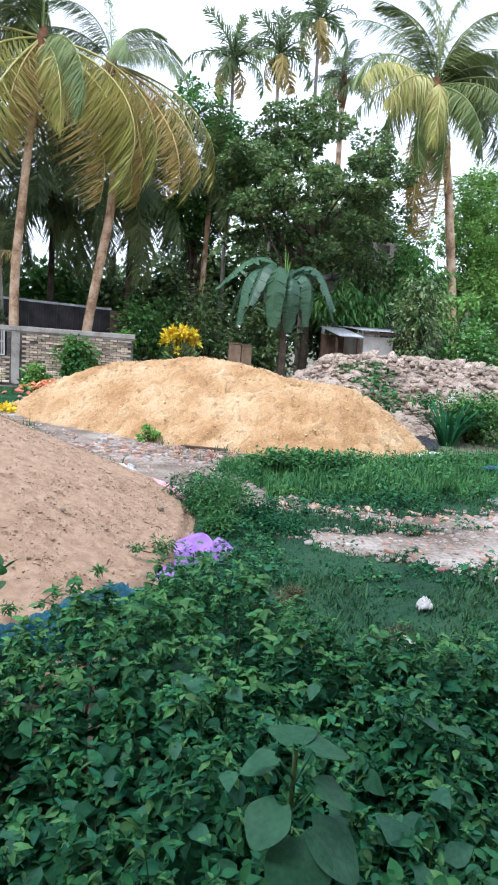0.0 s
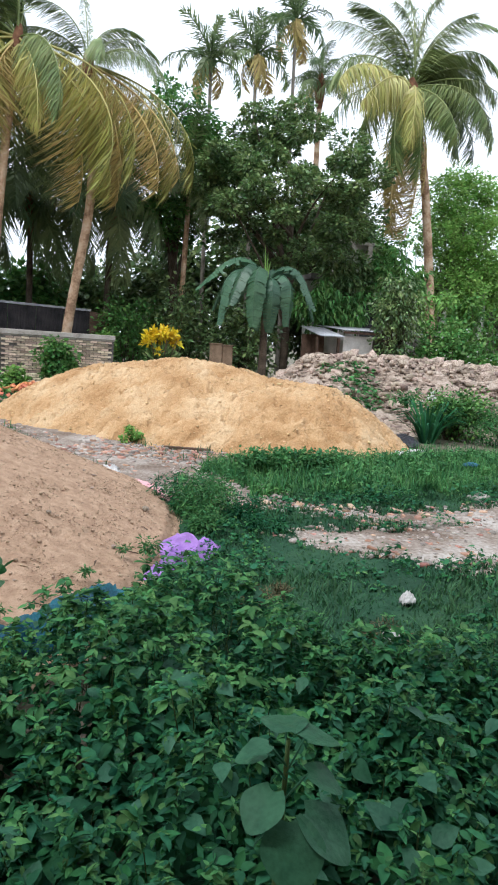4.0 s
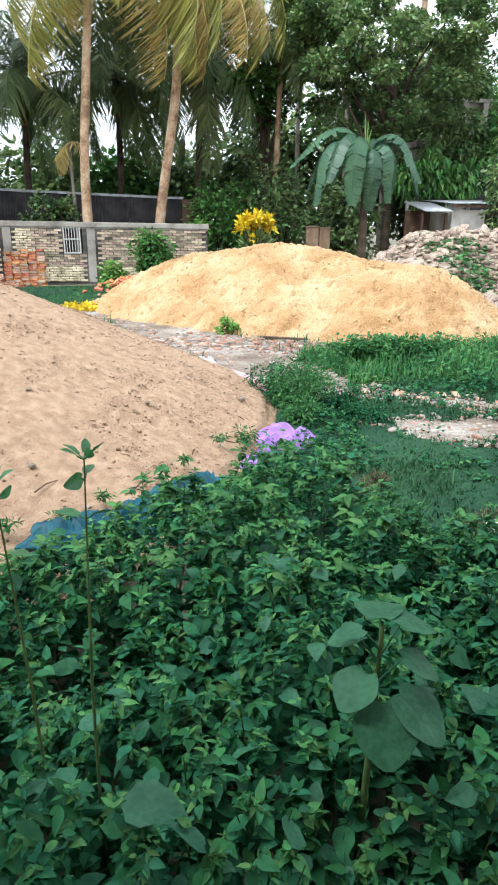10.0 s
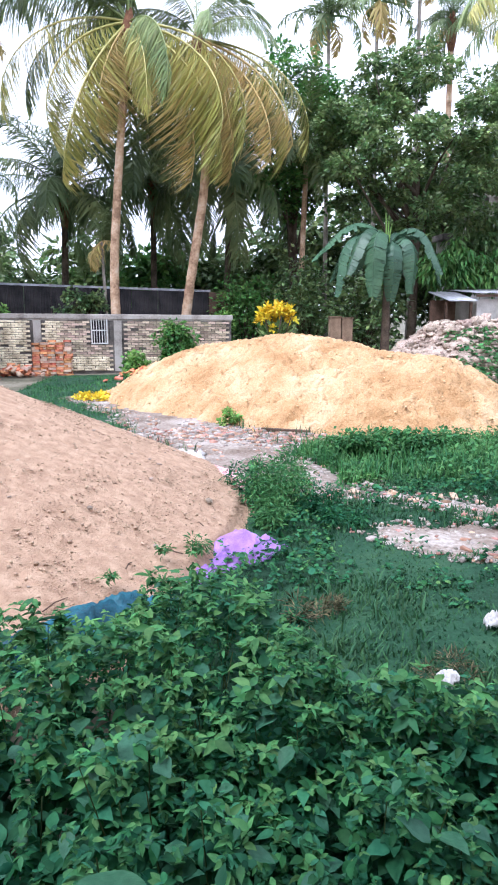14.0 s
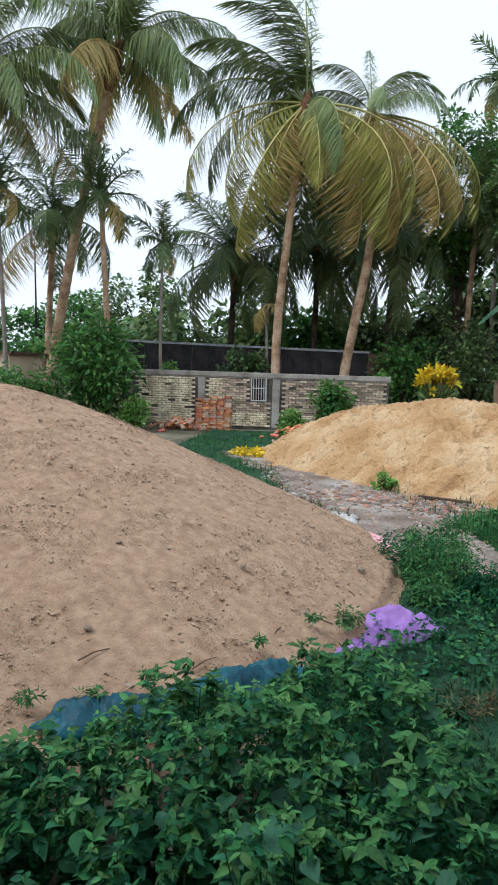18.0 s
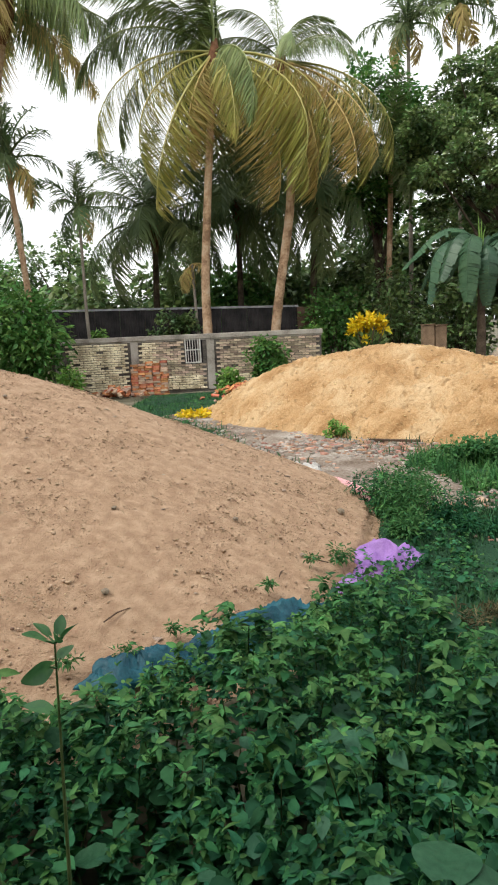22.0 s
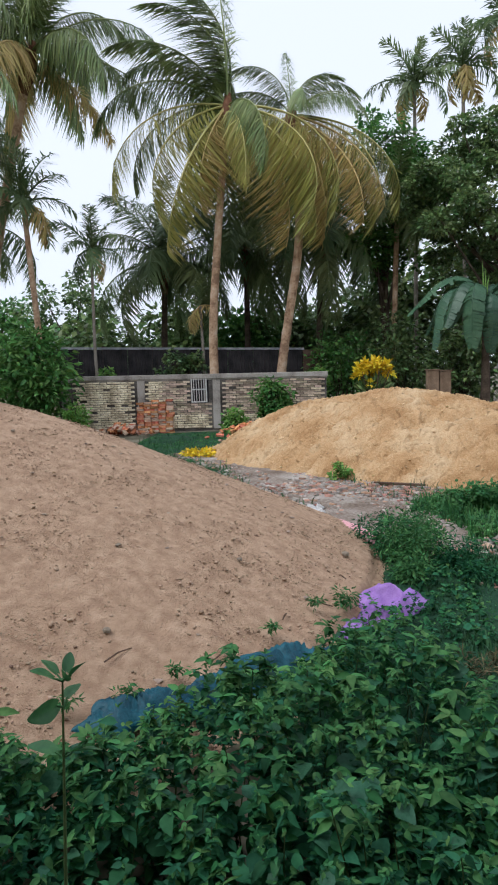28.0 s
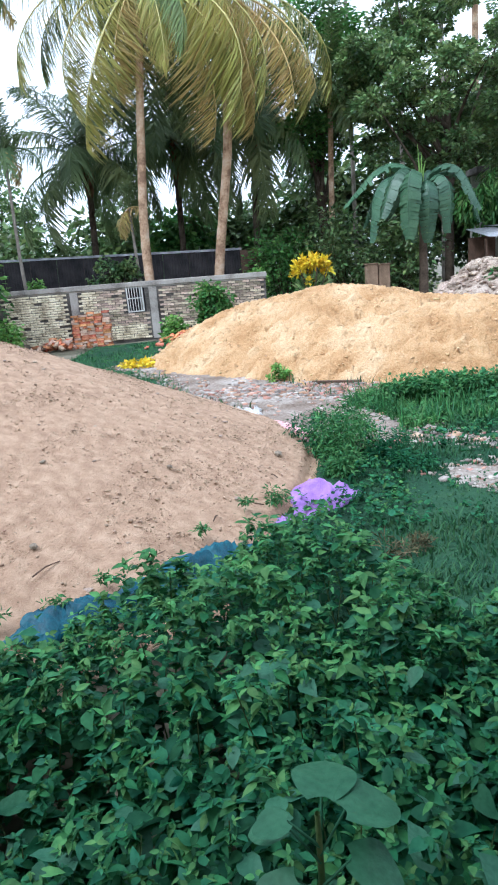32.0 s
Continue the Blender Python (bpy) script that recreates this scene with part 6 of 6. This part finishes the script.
# ---- single near plants ----
def sapling(at, top, n, leaf, label, seed, mat="leaf_weed", lean=(0.05, 0.0), first=0.35, width=0.62, droop=-0.2):
    """An upright weed: one stem and pairs of leaves up to a tuft; each leaf is a part."""
    r = np.random.default_rng(seed)
    root = thing("sapling", at, label, "plant")
    line = np.array([(0, 0, 0), (lean[0] * 0.3, lean[1] * 0.3, top * 0.5), (lean[0], lean[1], top)])
    piece("stem", mesh_from("stem", *tube(line, [0.006, 0.005, 0.002], 6), "stem", True), root)
    for i in range(n):
        t = 1.0 if i >= n - 5 else first + (0.96 - first) * (i // 2) / max(1, (n - 6) // 2)
        p = np.array([np.interp(t, [0, 0.5, 1], line[:, k]) for k in range(3)])
        a = (i * 1.257 if i >= n - 5 else i * 3.1416 + (i // 2) * 1.2) + r.uniform(-0.3, 0.3)
        size = leaf * r.uniform(0.75, 1.2) * (0.75 if t > 0.97 else 1)
        out = np.array([math.cos(a), math.sin(a), 0.25 + 0.4 * t])
        v, f = leaves([p + out * leaf * 0.3], [out + [0, 0, droop - 0.5 * r.random() + (0.7 if t > 0.97 else 0)]], [size], LEAF_BIG, LEAF_BIG_F, narrow=width, seed=seed + i)
        vt, ft = tube([p, p + out * leaf * 0.31], [0.003, 0.002], 4)
        piece("leaf", mesh_from("leaf", np.concatenate([v, vt]), [f, ft + len(v)], mat, True), root)
    return root


def big_leaf():
    """A heart-shaped leaf with a raised midrib fold and wavy edge."""
    n, vs, fs = 12, [], []
    for i in range(n + 1):
        s = i / n
        w = 0.5 * (math.sin(math.pi * min(1, s * 0.93 + 0.05)) ** 0.62) * (1 - 0.35 * s) * 1.15
        for j in range(-3, 4):
            x = w * j / 3
            back = -0.12 * (abs(j) / 3) ** 2 * max(0, 1 - s * 5)
            vs.append((x, s + back, 0.16 * abs(x) - 0.16 * s * s + 0.012 * math.sin(9 * s + j)))
    for i in range(n):
        for j in range(6):
            a = i * 7 + j
            fs.append((a, a + 1, a + 8, a + 7))
    return np.array(vs), np.array(fs)


M["leaf_sapling"] = material("leaf_sapling", [(0.035, 0.13, 0.045), (0.085, 0.21, 0.07)], 8, 0.45, 0.1, 60, per="object", spread=0.3, trans=0.25, spec=0.4)
M["tank_blue"] = material("tank_blue", [(0.03, 0.045, 0.08), (0.06, 0.075, 0.12)], 3, 0.5, 0.1, 20)
LEAF_BIG, LEAF_BIG_F = big_leaf()
sapling((-0.37, 1.3, 0), 1.36, 9, 0.06, "tall upright weed stem with paired leaves", 161, "leaf_sapling", (0.045, 0.02), 0.88)
sapling((-0.52, 1.36, 0), 1.29, 9, 0.06, "smaller upright weed beside the tall one", 162, "leaf_sapling", (-0.04, 0.0), 0.84)
broad = thing("broadleaf_plant", (0.42, 1.14, 0), "young plant with very broad grey-green leaves", "plant")
piece("stem", mesh_from("stem", *tube([(0, 0.05, 0), (0.0, 0.02, 0.5), (0.0, 0, 0.92)], [0.012, 0.01, 0.006], 6), "stem", True), broad)
for i, (a, sz, el, z) in enumerate([(262, 0.19, -1.1, 0.42), (215, 0.14, -0.7, 0.5), (318, 0.19, -0.8, 0.42), (165, 0.1, -0.3, 0.58), (20, 0.15, -0.35, 0.6), (75, 0.15, -0.1, 0.6), (190, 0.08, 0.1, 0.62), (345, 0.13, -0.6, 0.52)]):
    c, s = math.cos(radians(a)), math.sin(radians(a))
    z, el = z + 0.3, el * 0.6
    p = np.array([c * 0.06, s * 0.06, z])
    v, f = leaves([p], [(c, s, el)], [sz * 0.84], LEAF_BIG, LEAF_BIG_F, up=np.array([[0.0, 0, 1]]), narrow=1.12)
    vt, ft = tube([(0, 0, z - 0.08), p], [0.004, 0.003], 4)
    piece("leaf", mesh_from("leaf", np.concatenate([v, vt]), [f, ft + len(v)], "leaf_big", True), broad)

# ---- roof tank of the pink building ----
tank = thing("water_tank", (45.6, 48.0, 16.62), "dark blue water tank on the roof", "tank")
piece("body", mesh_from("body", *tube([(0, 0, 0), (0, 0, 0.05), (0, 0, 1.1), (0, 0, 1.3), (0, 0, 1.36)], [0.02, 0.62, 0.62, 0.5, 0.02], 20), "tank_blue", True), tank)
piece("lid", mesh_from("lid", *tube([(0, 0, 1.3), (0, 0, 1.42), (0, 0, 1.44)], [0.24, 0.24, 0.02], 14), "tank_blue"), tank)

# ---- unseen wall and overhang, added behind the viewer to shade the near weeds ----
tagged(new("shade_wall", None), "added plain wall out of view that shades the near weeds", "wall", kind="structure")
part("wall_core", boxed(-14, 9, -2.0, -1.75, 0, 10.0), "plaster_cream", bpy.data.objects["shade_wall"])
# added slab overhead, out of view, cuts sky light on the nearest weeds
part("shade_slab", boxed(-14, 9, -1.745, 0.35, 2.95, 3.1), "cement", bpy.data.objects["shade_wall"])

# ---- bricks of the wall: the sharpest stretch one by one, the rest joined ----
OLD = [brick_mesh("brick", "brick_old", 0.235, 0.03, 0.067, i) for i in range(3)]
r = np.random.default_rng(171)
rest, count = [], 0
proto = np.array([v.co[:] for v in OLD[0].vertices])
proto_f = [tuple(p.vertices) for p in OLD[0].polygons]
quads = np.array([p for p in proto_f if len(p) == 4])
tris = np.array([p for p in proto_f if len(p) == 3])
places = []
for row in range(21):
    for col in range(48):
        x = -9.4 + col * 0.25 + (row % 2) * 0.125
        z = 0.02 + row * 0.0805
        if x > 2.15 or abs(x + 2.2) < 0.44 and z > 0.86 or min(abs(x + q) for q in (7.03, 4.29, 1.6)) < 0.26 or r.random() < 0.02:
            continue
        places.append((x, z))
places.sort(key=lambda p: -(p[0] > -3.6 and p[1] > 0.45))
off_v, off = [], 0
for i, (x, z) in enumerate(places):
    m = Matrix.Translation((x + r.normal(0, 0.006), -0.012 - 0.008 * r.random(), z + r.normal(0, 0.004)))
    if i < 290:
        piece("brick", OLD[i % 3], wall, m)
    else:
        off_v.append(proto + np.array(m.translation))
nb = len(off_v)
qs = (quads[None] + (np.arange(nb) * len(proto))[:, None, None]).reshape(-1, 4)
groups = [qs] + ([(tris[None] + (np.arange(nb) * len(proto))[:, None, None]).reshape(-1, 3)] if len(tris) else [])
tagged(piece("bricks", mesh_from("bricks", np.concatenate(off_v), groups, "brick_old"), wall), kind="stuff")
